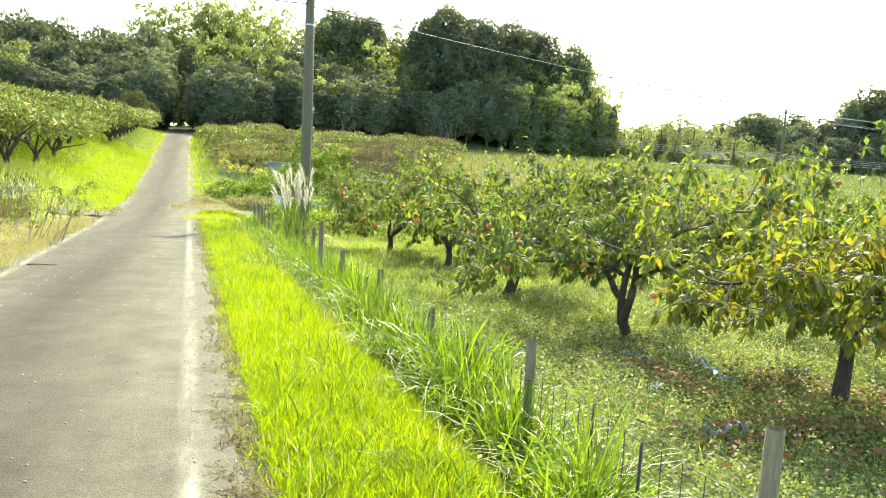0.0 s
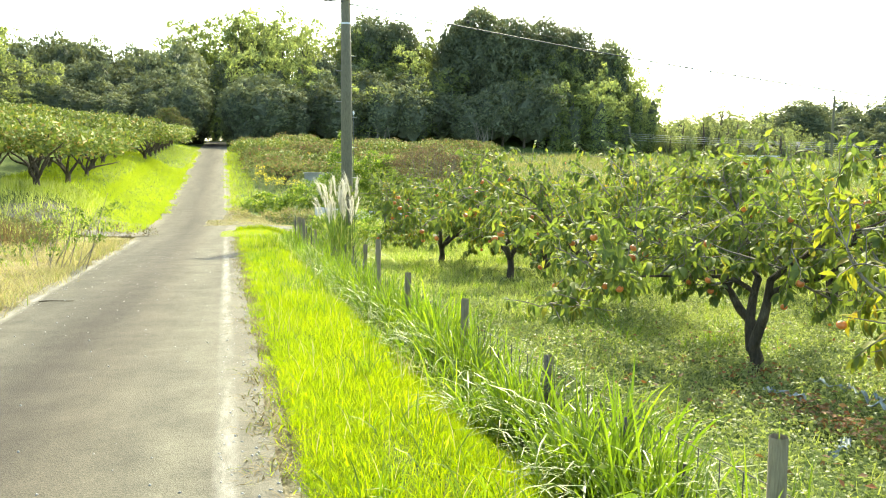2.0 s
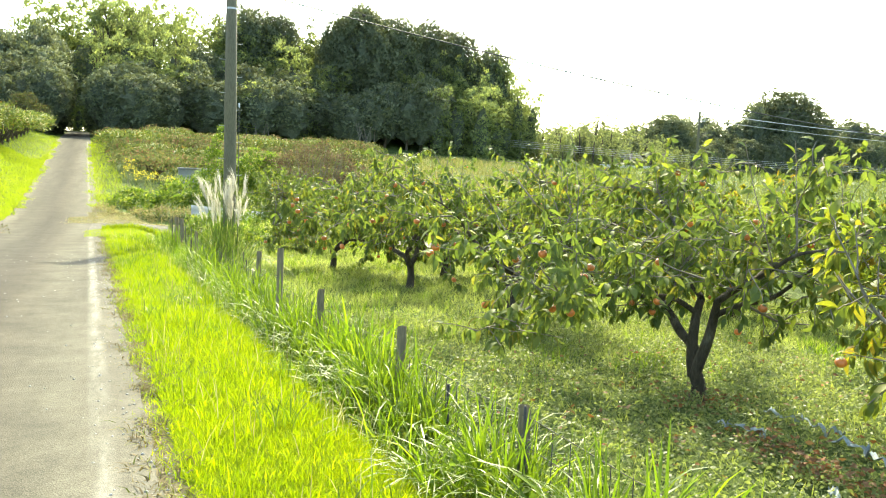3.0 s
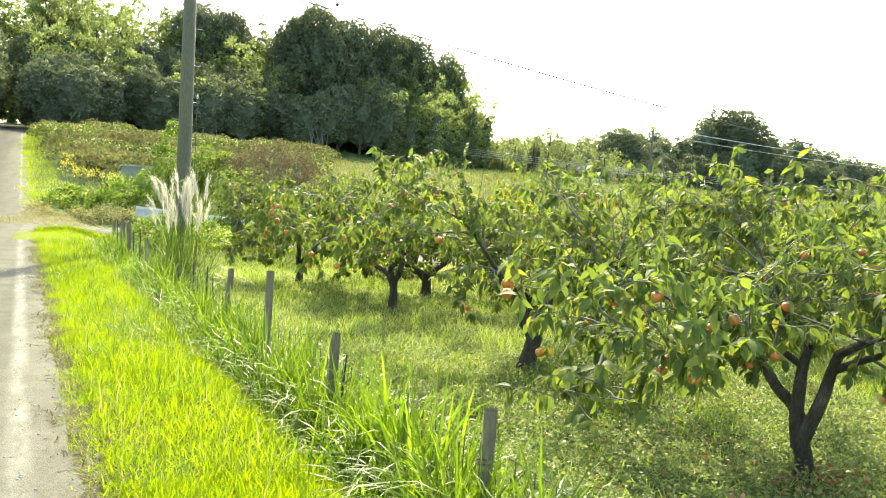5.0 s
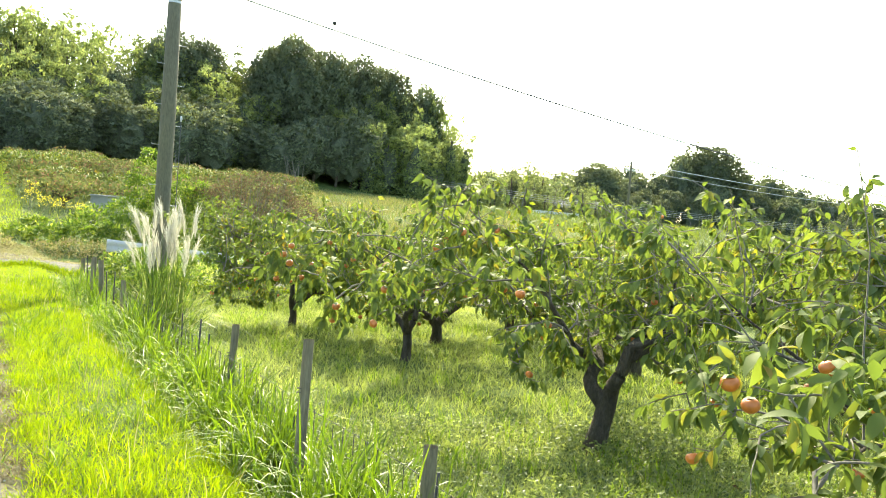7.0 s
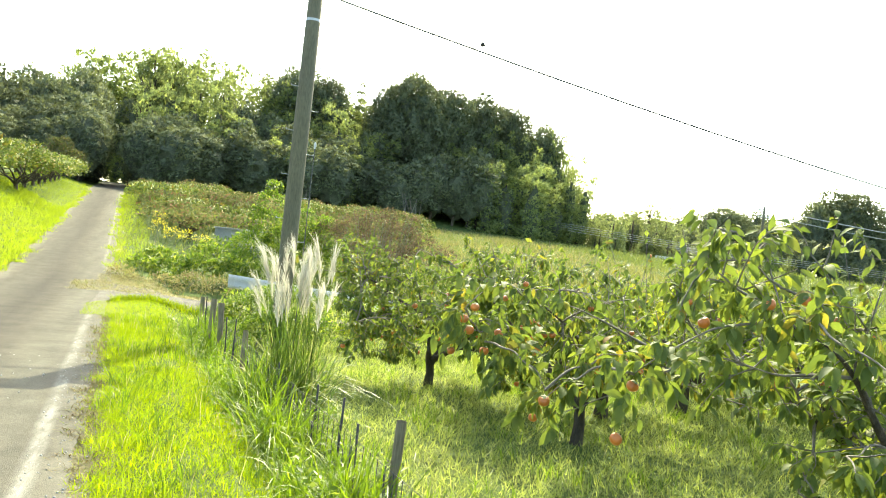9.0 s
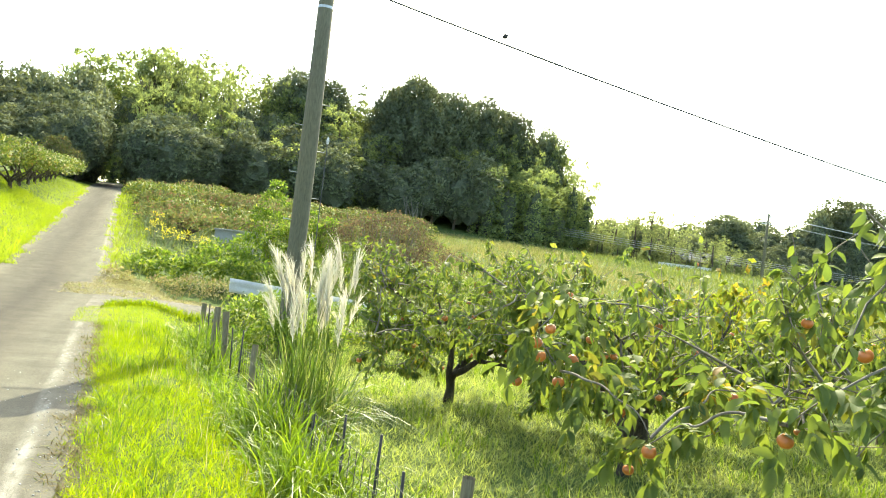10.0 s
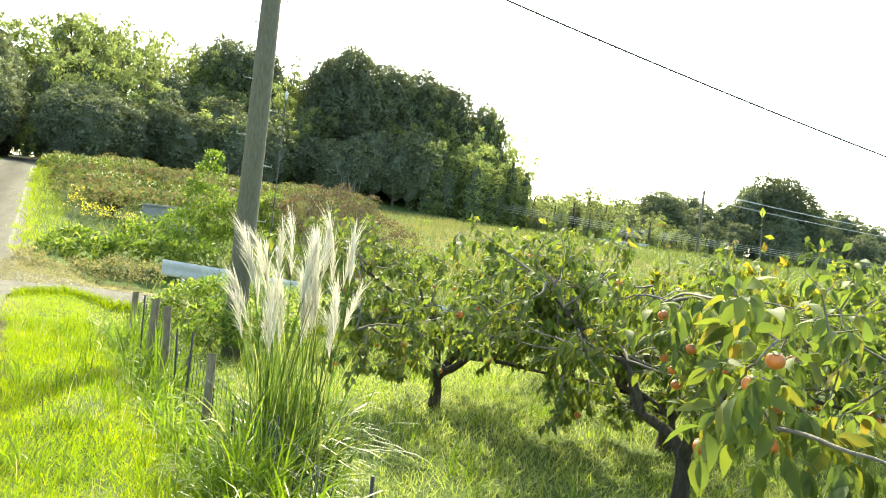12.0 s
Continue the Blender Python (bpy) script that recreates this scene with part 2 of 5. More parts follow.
    M["plume"] = leafy("plume_hair", [(0.0, (0.48, 0.45, 0.37)), (0.6, (0.61, 0.58, 0.49)), (1.0, (0.7, 0.68, 0.6))], 0.42, 0.7, tint=(0.5, 0.49, 0.46), spec=0.1)
    # forest leaf paled and greyed: distance haze is put into its colour
    M["wood_a"] = leafy("forest_leaf", [(0.0, (0.115, 0.132, 0.086)), (0.5, (0.135, 0.155, 0.098)), (1.0, (0.16, 0.18, 0.11))], 0.2, 0.85, spec=0.04, vary=0.25)
    M["wood_b"] = leafy("bamboo_leaf", [(0.0, (0.12, 0.15, 0.075)), (0.5, (0.18, 0.215, 0.1)), (1.0, (0.25, 0.28, 0.125))], 0.42, 0.85, spec=0.04, vary=0.25)
    M["wood_c"] = leafy("young_bamboo_leaf", [(0.0, (0.125, 0.152, 0.078)), (0.5, (0.175, 0.205, 0.105)), (1.0, (0.235, 0.255, 0.13))], 0.36, 0.85, spec=0.04, vary=0.2)
    # colour of the solid cores added inside crowns, in place of inner leaves
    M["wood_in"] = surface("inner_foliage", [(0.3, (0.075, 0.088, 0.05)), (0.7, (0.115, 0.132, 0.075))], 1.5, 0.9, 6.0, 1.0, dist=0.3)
    M["shrub"] = leafy("shrub_leaf", [(0.0, (0.055, 0.1, 0.02)), (0.6, (0.105, 0.165, 0.03)), (1.0, (0.22, 0.26, 0.055))], 0.52, 0.5, spec=0.15)
    M["bank"] = leafy("bank_grass", [(0.0, (0.1, 0.145, 0.02)), (0.5, (0.16, 0.21, 0.026)), (0.85, (0.22, 0.25, 0.04)), (1.0, (0.34, 0.31, 0.14))], 0.5, 0.6, tint=(1.0, 1.0, 0.4), patch=0.3, spec=0.15)
    M["meadow"] = leafy("meadow_grass", [(0.0, (0.09, 0.115, 0.04)), (0.5, (0.13, 0.155, 0.05)), (0.85, (0.18, 0.185, 0.07)), (1.0, (0.26, 0.22, 0.11))], 0.25, 0.6, patch=0.25, spec=0.15)
    M["reed"] = leafy("reed_blade", [(0.0, (0.05, 0.085, 0.02)), (0.5, (0.085, 0.135, 0.028)), (0.85, (0.15, 0.2, 0.045)), (1.0, (0.36, 0.34, 0.2))], 0.42, 0.4, spec=0.35)
    M["weed"] = leafy("floor_weed", [(0.0, (0.085, 0.115, 0.042)), (0.4, (0.14, 0.175, 0.068)), (0.7, (0.205, 0.24, 0.095)), (0.9, (0.25, 0.275, 0.13)), (1.0, (0.31, 0.32, 0.19))], 0.42, 0.5, tint=(1.0, 1.0, 0.6), patch=0.9, spec=0.35)
    M["vine"] = leafy("vine_leaf", [(0.0, (0.055, 0.095, 0.02)), (0.6, (0.115, 0.17, 0.03)), (1.0, (0.21, 0.24, 0.055))], 0.4, 0.5, spec=0.15)
    M["fallen"] = leafy("fallen_leaf", [(0.0, (0.12, 0.07, 0.04)), (0.6, (0.2, 0.12, 0.06)), (1.0, (0.26, 0.1, 0.04))], 0.2, 0.7, spec=0.2)
    M["yellow"] = leafy("yellow_flower", [(0.0, (0.34, 0.3, 0.04)), (1.0, (0.55, 0.47, 0.07))], 0.3, 0.6)
    M["scrap"] = plain("blue_plastic", (0.22, 0.27, 0.29), 0.75, var=0.4)
    M["roof"] = plain("roof_tile", (0.1, 0.1, 0.1), 0.9)
    M["plaster"] = plain("plaster", (0.5, 0.48, 0.44), 0.8)


make_materials()


# ---- mesh helpers ----
def soup(name, verts, faces, mat, parent=None, smooth=False, normals=None):
    """One mesh object from vertex and face arrays (all faces with the same number of corners)."""
    verts, faces = np.asarray(verts, np.float32), np.asarray(faces, np.int32)
    me = bpy.data.meshes.new(name)
    me.vertices.add(len(verts))
    me.vertices.foreach_set("co", verts.ravel())
    me.loops.add(faces.size)
    me.loops.foreach_set("vertex_index", faces.ravel())
    me.polygons.add(len(faces))
    me.polygons.foreach_set("loop_start", np.arange(len(faces), dtype=np.int32) * faces.shape[1])
    if smooth:
        me.polygons.foreach_set("use_smooth", np.ones(len(faces), dtype=bool))
    me.update(calc_edges=True)
    me.validate()
    if normals is not None:
        me.polygons.foreach_set("use_smooth", np.ones(len(me.polygons), dtype=bool))
        me.normals_split_custom_set_from_vertices(np.asarray(normals, np.float32))
    me.materials.append(mat)
    ob = new(name, me)
    if parent is not None:
        ob.parent = parent
    return ob


def part(name, bm, mat, parent=None, label=""):
    me = bpy.data.meshes.new(name)
    bm.to_mesh(me)
    bm.free()
    me.materials.append(mat)
    ob = new(name, me)
    if parent is not None:
        ob.parent = parent
    if label:
        ob["label"] = label
    return ob


def join(*pieces):
    """Joins (verts, faces) pieces with the same face size."""
    vs, fs, k = [], [], 0
    for v, f in pieces:
        vs.append(v)
        fs.append(np.asarray(f) + k)
        k += len(v)
    return np.concatenate(vs), np.concatenate(fs)


def tube(points, radii, sides=6):
    """A tapered tube of quads along a line of points."""
    p = np.asarray(points, float)
    r = np.broadcast_to(np.asarray(radii, float), (len(p),))
    d = np.gradient(p, axis=0)
    d /= np.linalg.norm(d, axis=1)[:, None] + 1e-9
    ref = np.where(np.abs(d[:, 2:3]) > 0.9, [[1.0, 0, 0]], [[0, 0, 1.0]])
    a = np.cross(d, ref)
    a /= np.linalg.norm(a, axis=1)[:, None] + 1e-9
    b = np.cross(d, a)
    an = np.linspace(0, 2 * np.pi, sides, endpoint=False)
    v = p[:, None] + r[:, None, None] * (np.cos(an)[None, :, None] * a[:, None] + np.sin(an)[None, :, None] * b[:, None])
    v = v.reshape(-1, 3)
    i = np.arange(len(p) - 1)[:, None] * sides
    j = np.arange(sides)[None]
    f = np.stack([i + j, i + (j + 1) % sides, i + sides + (j + 1) % sides, i + sides + j], -1).reshape(-1, 4)
    cap = np.array([[0, 1, 2, 3]]) if sides == 4 else np.array([[0, 1, 2, 3], [0, 3, 4, 5]]) if sides == 6 else np.zeros((0, 4), int)
    return v, np.concatenate([f, cap + (len(p) - 1) * sides]) if len(cap) else f


def rounded(p, times=2):
    """A line of points with its corners cut, ends kept."""
    p = np.asarray(p, float)
    for _ in range(times):
        a, b = p[:-1] * 0.75 + p[1:] * 0.25, p[:-1] * 0.25 + p[1:] * 0.75
        p = np.concatenate([p[:1], np.stack([a, b], 1).reshape(-1, 3)[1:-1], p[-1:]])
    return p


def box(cx, cy, cz, sx, sy, sz, bevel=0.0):
    bm = bmesh.new()
    bmesh.ops.create_cube(bm, size=1.0)
    for v in bm.verts:
        v.co = (cx + v.co.x * sx, cy + v.co.y * sy, cz + v.co.z * sz)
    if bevel:
        bmesh.ops.bevel(bm, geom=bm.edges[:], offset=bevel, segments=2, affect="EDGES")
    return bm


def unit(v):
    return v / (np.linalg.norm(v, axis=-1, keepdims=True) + 1e-9)


def leaves(base, way, length, width, droop=0.25, full=False):
    """Leaves folded on the midrib and drooping to the tip: base points, directions, sizes. full: an ovate outline of twelve triangles."""
    n = len(base)
    way = unit(way)
    up = unit(rng.normal(0, 0.5, (n, 3)) + [0, 0, 1.0])
    side = unit(np.cross(way, up))
    nor = np.cross(side, way)
    L, W = np.asarray(length).reshape(-1, 1) * np.ones((n, 1)), np.asarray(width).reshape(-1, 1) * np.ones((n, 1))
    tip = base + way * L - nor * L * droop
    if not full:
        mid = base + way * L * 0.5 - nor * L * 0.02
        l = base + way * L * 0.45 + side * W * 0.5 + nor * W * 0.14
        r = base + way * L * 0.45 - side * W * 0.5 + nor * W * 0.14
        v = np.stack([base, l, mid, r, tip], 1).reshape(-1, 3)
        k = np.arange(n)[:, None] * 5
        return v, np.concatenate([k + [[0, 2, 1]], k + [[0, 3, 2]], k + [[1, 2, 4]], k + [[2, 3, 4]]], 0)
    mids, left, right = [], [], []
    for f, half, lift in ((0.2, 0.36, 0.1), (0.45, 0.5, 0.15), (0.72, 0.36, 0.08)):
        m = base + way * L * f - nor * L * droop * f ** 2.2
        mids.append(m)
        left.append(m + side * W * half + nor * W * lift)
        right.append(m - side * W * half + nor * W * lift)
    v = np.stack([base, *mids, tip, *left, *right], 1).reshape(-1, 3)
    k = np.arange(n)[:, None] * 11
    f = [[0, 1, 5], [1, 2, 6], [1, 6, 5], [2, 3, 7], [2, 7, 6], [3, 4, 7], [0, 8, 1], [1, 9, 2], [1, 8, 9], [2, 10, 3], [2, 9, 10], [3, 10, 4]]
    return v, np.concatenate([k + [q] for q in f], 0)


def blades(base, height, lean, width, bend=0.5, segs=2, fall=0.45):
    """Grass blades: a strip of segs pieces, the last a point."""
    n = len(base)
    h, w = np.asarray(height).reshape(-1, 1), np.asarray(width).reshape(-1, 1)
    lean = np.asarray(lean)
    an = rng.uniform(0, 2 * np.pi, (n, 1))
    side = np.concatenate([np.cos(an), np.sin(an), 0 * an], 1)
    rows = []
    for s in range(segs + 1):
        t = s / segs
        c = base + np.concatenate([lean * h * (0.35 * t + bend * t * t), h * (t - fall * np.linalg.norm(lean, axis=1, keepdims=True) * bend * t ** 3)], 1)
        if s < segs:
            ww = w * (1 - 0.6 * t * t) * 0.5
            rows += [c - side * ww, c + side * ww]
        else:
            rows.append(c)
    v = np.stack(rows, 1).reshape(-1, 3)
    m = 2 * segs + 1
    k = np.arange(n)[:, None] * m
    f = []
    for s in range(segs - 1):
        f += [k + [[2 * s, 2 * s + 1, 2 * s + 3]], k + [[2 * s, 2 * s + 3, 2 * s + 2]]]
    f.append(k + [[2 * segs - 2, 2 * segs - 1, 2 * segs]])
    return v, np.concatenate(f, 0)


# ---- the lie of the land ----
def ss(t):
    t = np.clip(t, 0, 1)
    return t * t * (3 - 2 * t)


ROAD_C, ROAD_HALF = -1.06, 1.32  # centre line and half width, across the road
PROFILE_Y = [-80, -20, 0, 25, 28, 31, 34, 40, 90, 135, 400, 1500]
PROFILE_Z = [2.2, 1.0, 0.5, -0.22, -0.29, -0.31, -0.25, 0.05, 3.5, 5.5, 8.0, 8.0]


def road_z(y):
    y = np.asarray(y, float)
    return (np.interp(y - 1.2, PROFILE_Y, PROFILE_Z) + np.interp(y, PROFILE_Y, PROFILE_Z) + np.interp(y + 1.2, PROFILE_Y, PROFILE_Z)) / 3


HILL_X = [-110, -60, -42, -36, -30, -12, -9, -3.5, 6.4, 15.7, 22.5, 32, 40.6, 49, 55, 60, 63]
HILL_TOP = [40, 30, 22, 16, 13, 12.5, 13.5, 17.5, 19.2, 22, 23.2, 23.4, 22, 20.2, 16.2, 13.5, 5]


def ground_z(x, y):
    x, y = np.asarray(x, float), np.asarray(y, float)
    u = x + SKEW * np.minimum(y, 140)
    z = road_z(y)
    near = 1 - ss((y - 31) / 22)
    drop = -0.5 * ss((u - 1.15) / 1.05) - 0.14 * ss((u - 2) / 3.5) - 0.015 * np.clip(u - 6, 0, 14)
    lane = -0.07 * np.clip(u - 1.5, 0, 12)
    w = np.exp(-(((y - 30.2) / 1.9) ** 2))
    right = drop * (1 - w) + lane * w
    z = z + np.where(u > 0, right * near - (1 - near) * 0.012 * np.clip(u, 0, 120), 0)
    bank = 1.25 * ss((-u - 2.7) / 3.5) * ss((y - 25.5) / 5) * (1 - 0.5 * ss((y - 50) / 35)) + 0.095 * np.clip(-u - 6.5, 0, 24) * ss((y - 20) / 9) + 0.012 * np.clip(-u - 30, 0, 60)
    soft = 0.16 * ss((-u - 2.8) / 3.0) * (1 - ss((y - 22) / 5))
    z = z + np.where(u < -2, bank * ss((y - 10) / 14) + soft, 0)
    cut = 1 - np.exp(-(((u - ROAD_C) / 4.0) ** 4))
    z = z + cut * np.clip(np.interp(x, HILL_X, HILL_TOP) - 15.5, 0, 20) * ss((y - 93 - 0.1 * np.clip(x, 0, 60)) / 22) * (1 - ss((y - 170) / 60))
    far = ss((np.abs(x) + np.abs(y - 40) - 130) / 200)
    return z + far * 1.5 * np.sin(x * 0.011 + 1.0) * np.cos(y * 0.009)


FENCE_U = 2.08


def at_u(u, y):
    """A point of the land given across the road and ahead."""
    x = np.asarray(u, float) - SKEW * np.asarray(y, float)
    return x, np.asarray(y, float), ground_z(x, y)


# ---- ground, roads ----
def spread(lo, hi, step, end_lo, end_hi, grow=1.16):
    mid = list(np.arange(lo, hi + step / 2, step))
    s, v = step, mid[-1]
    while v < end_hi:
        s *= grow
        v += s
        mid.append(v)
    s, v = step, mid[0]
    while v > end_lo:
        s *= grow
        v -= s
        mid.insert(0, v)
    return np.array(mid)


def build_ground():
    xs, ys = spread(-9, 14, 0.3, -1600, 1600), spread(-4, 46, 0.3, -300, 2200)
    X, Y = np.meshgrid(xs, ys)
    Z = ground_z(X, Y)
    rough = np.array([noise.noise((a * 0.9, b * 0.9, 0.0)) for a, b in zip(X.ravel(), Y.ravel())]).reshape(X.shape)
    u = X + SKEW * Y
    off_road = ss(np.minimum(np.abs(u - ROAD_C) - ROAD_HALF - 0.1, 0.6) / 0.6) * (1 - np.exp(-(((Y - 30) / 2.6) ** 2)) * ss((u + 3) / 2))
    Z = Z + 0.05 * rough * off_road
    Z = Z - 0.03 * (1 - off_road)
    V = np.stack([X, Y, Z], -1).reshape(-1, 3)
    ny, nx = X.shape
    i = np.arange(ny - 1)[:, None] * nx + np.arange(nx - 1)[None]
    F = np.stack([i, i + 1, i + nx + 1, i + nx], -1).reshape(-1, 4)
    g = soup("ground", V, F, M["soil"], smooth=True)
    straw = ss((-u - 2.2) / 0.5) * (1 - ss((Y - 26) / 4)) * ss((Y + 6) / 4)
    straw = np.maximum(straw, 0.25 * ss((-u - 7) / 3) * (1 - ss((Y - 30) / 4)))
    earth = np.exp(-(((np.abs(u - ROAD_C) - ROAD_HALF - 0.05) / 0.22) ** 2)) * (Y < 100)
    col = np.stack([straw, earth, 0 * u, 0 * u + 1], -1).reshape(-1, 4)
    at = g.data.color_attributes.new("cover", "FLOAT_COLOR", "POINT")
    at.data.foreach_set("color", col.astype(np.float32).ravel())
    tagged(g, "grassy farmland with green weeds, straw stubble and bare soil", "ground", kind="structure")


def strip(name, u_lo, u_hi, y_lo, y_hi, lift, mat, nu=7, step=0.5, ragged=0.0, label="", cat="road"):
    ys = np.arange(y_lo, y_hi + step / 2, step)
    us = np.linspace(u_lo, u_hi, nu)
    U, Y = np.meshgrid(us, ys)
    if ragged:
        e = np.array([[noise.noise((k * 7.7, y * 1.7, 3.3)) for k in (0, 1)] for y in ys])
        U[:, 0] -= ragged * (0.5 + e[:, 0])
        U[:, -1] += ragged * (0.5 + e[:, 1])
    X = U - SKEW * Y
    Z = road_z(Y) + lift
    V = np.stack([X, Y, Z], -1).reshape(-1, 3)
    ny, nx = X.shape
    i = np.arange(ny - 1)[:, None] * nx + np.arange(nx - 1)[None]
    F = np.stack([i, i + 1, i + nx + 1, i + nx], -1).reshape(-1, 4)
    ob = soup(name, V, F, mat, smooth=True)
    return tagged(ob, label, cat, kind="structure")


def build_roads():
    strip("road", ROAD_C - ROAD_HALF, ROAD_C + ROAD_HALF, -25, 125, 0.012, M["asphalt"], ragged=0.06, label="narrow worn grey asphalt farm road running straight ahead")
    strip("road_line", ROAD_C + 0.99, ROAD_C + 1.2, -25, 24.9, 0.0145, M["paint_right"], nu=2, label="worn white edge line on the asphalt", cat="road line")
    strip("road_line", ROAD_C - 1.29, ROAD_C - 1.09, -25, 24.0, 0.0145, M["paint_left"], nu=2, label="worn white edge line on the asphalt", cat="road line")
    strip("road_line", ROAD_C + 0.99, ROAD_C + 1.2, 36, 84, 0.0155, M["paint_right"], nu=2, label="worn white edge line on the asphalt", cat="road line")
    # the lane that leaves to the right at the crossing, flared where it meets the road
    vs, fs = [], []
    us = np.concatenate([np.linspace(0.1, 2.5, 10), np.linspace(3, 40, 30)])
    for u in us:
        near = 29.0 - 4.2 * ss((1.2 - u) / 2.6)
        far = 31.6 + 2.6 * ss((1.2 - u) / 2.4)
        for k in np.linspace(0, 1, 7):
            y = near + (far - near) * k
            x = u - SKEW * 30
            z = road_z(y) if u < 0.2 else ground_z(x, y)
            vs.append((x, y, z + 0.016))
    vs = np.array(vs)
    i = np.arange(len(us) - 1)[:, None] * 7 + np.arange(6)[None]
    fs = np.stack([i, i + 7, i + 8, i + 1], -1).reshape(-1, 4)
    tagged(soup("side_road", vs, fs, M["gravel"], smooth=True), "grey-brown worn farm lane joining the road at the crossing", "road", kind="structure")


def build_apron():
    """A short gravel apron where a field track joins from the left."""
    us = np.linspace(-2.3, -6.5, 12)
    vs = []
    for u in us:
        w = 2.6 * ss((u + 7.0) / 4.6) + 0.25
        for k in np.linspace(-1, 1, 7):
            y = 28.2 + k * w + 0.12 * math.sin(u * 5 + k * 3)
            x = u - SKEW * y
            vs.append((x, y, float(ground_z(x, y)) + 0.03))
    i = np.arange(len(us) - 1)[:, None] * 7 + np.arange(6)[None]
    fs = np.stack([i, i + 1, i + 8, i + 7], -1).reshape(-1, 4)
    tagged(soup("field_track", np.array(vs), fs, M["gravel"], smooth=True), "dusty gravel track joining the road", "road", kind="structure")


build_ground()
build_roads()
build_apron()


# ---- trees and other plants ----
def diamonds(base, way, length, width):
    """Two-triangle leaf sprays for plants far off."""
    n = len(base)
    way = unit(way)
    side = unit(np.cross(way, rng.normal(0, 1, (n, 3))))
    L, W = np.asarray(length).reshape(-1, 1), np.asarray(width).reshape(-1, 1)
    v = np.stack([base - way * L / 2, base + side * W / 2 + way * L * 0.05, base + way * L / 2 - [0, 0, 1] * L * 0.1, base - side * W / 2 + way * L * 0.05], 1).reshape(-1, 3)
    k = np.arange(n)[:, None] * 4
    return v, np.concatenate([k + [[0, 1, 2]], k + [[0, 2, 3]]], 0)


def sprays(base, way, length, width, facing):
    """One-triangle leaf sprays for woods and trees far off, wound so that each faces outward."""
    n = len(base)
    way = unit(way)
    side = unit(np.cross(way, rng.normal(0, 1, (n, 3))))
    L, W = np.asarray(length).reshape(-1, 1), np.asarray(width).reshape(-1, 1)
    v = np.stack([base - way * L * 0.4 + side * W * 0.5, base - way * L * 0.4 - side * W * 0.5, base + way * L * 0.6], 1)
    turned = (np.cross(v[:, 1] - v[:, 0], v[:, 2] - v[:, 0]) * facing).sum(1) < 0
    v[turned] = v[turned][:, [1, 0, 2]]
    return v.reshape(-1, 3), np.arange(3 * n).reshape(-1, 3)


def wander(start, way, length, n, jitter, lift=0.0):
    """A crooked line of n points from start."""
    p, d = [np.array(start, float)], unit(np.array(way, float))
    for _ in range(n - 1):
        d = unit(d + rng.normal(0, jitter, 3) + [0, 0, lift])
        p.append(p[-1] + d * length / (n - 1))
    return np.array(p)


def fruit_mesh():
    bm = bmesh.new()
    bmesh.ops.create_uvsphere(bm, u_segments=14, v_segments=9, radius=0.036)
    for v in bm.verts:
        a = math.atan2(v.co.y, v.co.x)
        k = 1 + 0.03 * math.cos(4 * a)
        v.co = (v.co.x * k, v.co.y * k, v.co.z * 0.88 - (0.006 if v.co.z > 0.026 and math.hypot(v.co.x, v.co.y) < 0.02 else 0))
    for f in bm.faces:
        f.smooth = True
    me = bpy.data.meshes.new("persimmon")
    bm.to_mesh(me)
    bm.free()
    me.materials.append(M["fruit"])
    bm = bmesh.new()
    c = bm.verts.new((0, 0, 0.034))
    ring = [bm.verts.new((0.029 * (1 if k % 2 else 0.5) * math.cos(k * math.pi / 4), 0.029 * (1 if k % 2 else 0.5) * math.sin(k * math.pi / 4), 0.029)) for k in range(8)]
    for k in range(8):
        bm.faces.new((c, ring[k], ring[(k + 1) % 8]))
    cm = bpy.data.meshes.new("calyx")
    bm.to_mesh(cm)
    bm.free()
    cm.materials.append(M["calyx"])
    return me, cm


FRUIT, CALYX = fruit_mesh()


def hang_fruit(tree, place):
    f = new("persimmon", FRUIT)
    f.parent = tree
    f.location = Vector(place) - tree.location
    f.rotation_euler = (rng.normal(0, 0.3), rng.normal(0, 0.3), rng.uniform(0, 6))
    s = rng.uniform(0.9, 1.12)
    f.scale = (s, s, s)
    c = new("calyx", CALYX)
    c.parent = f
    return f


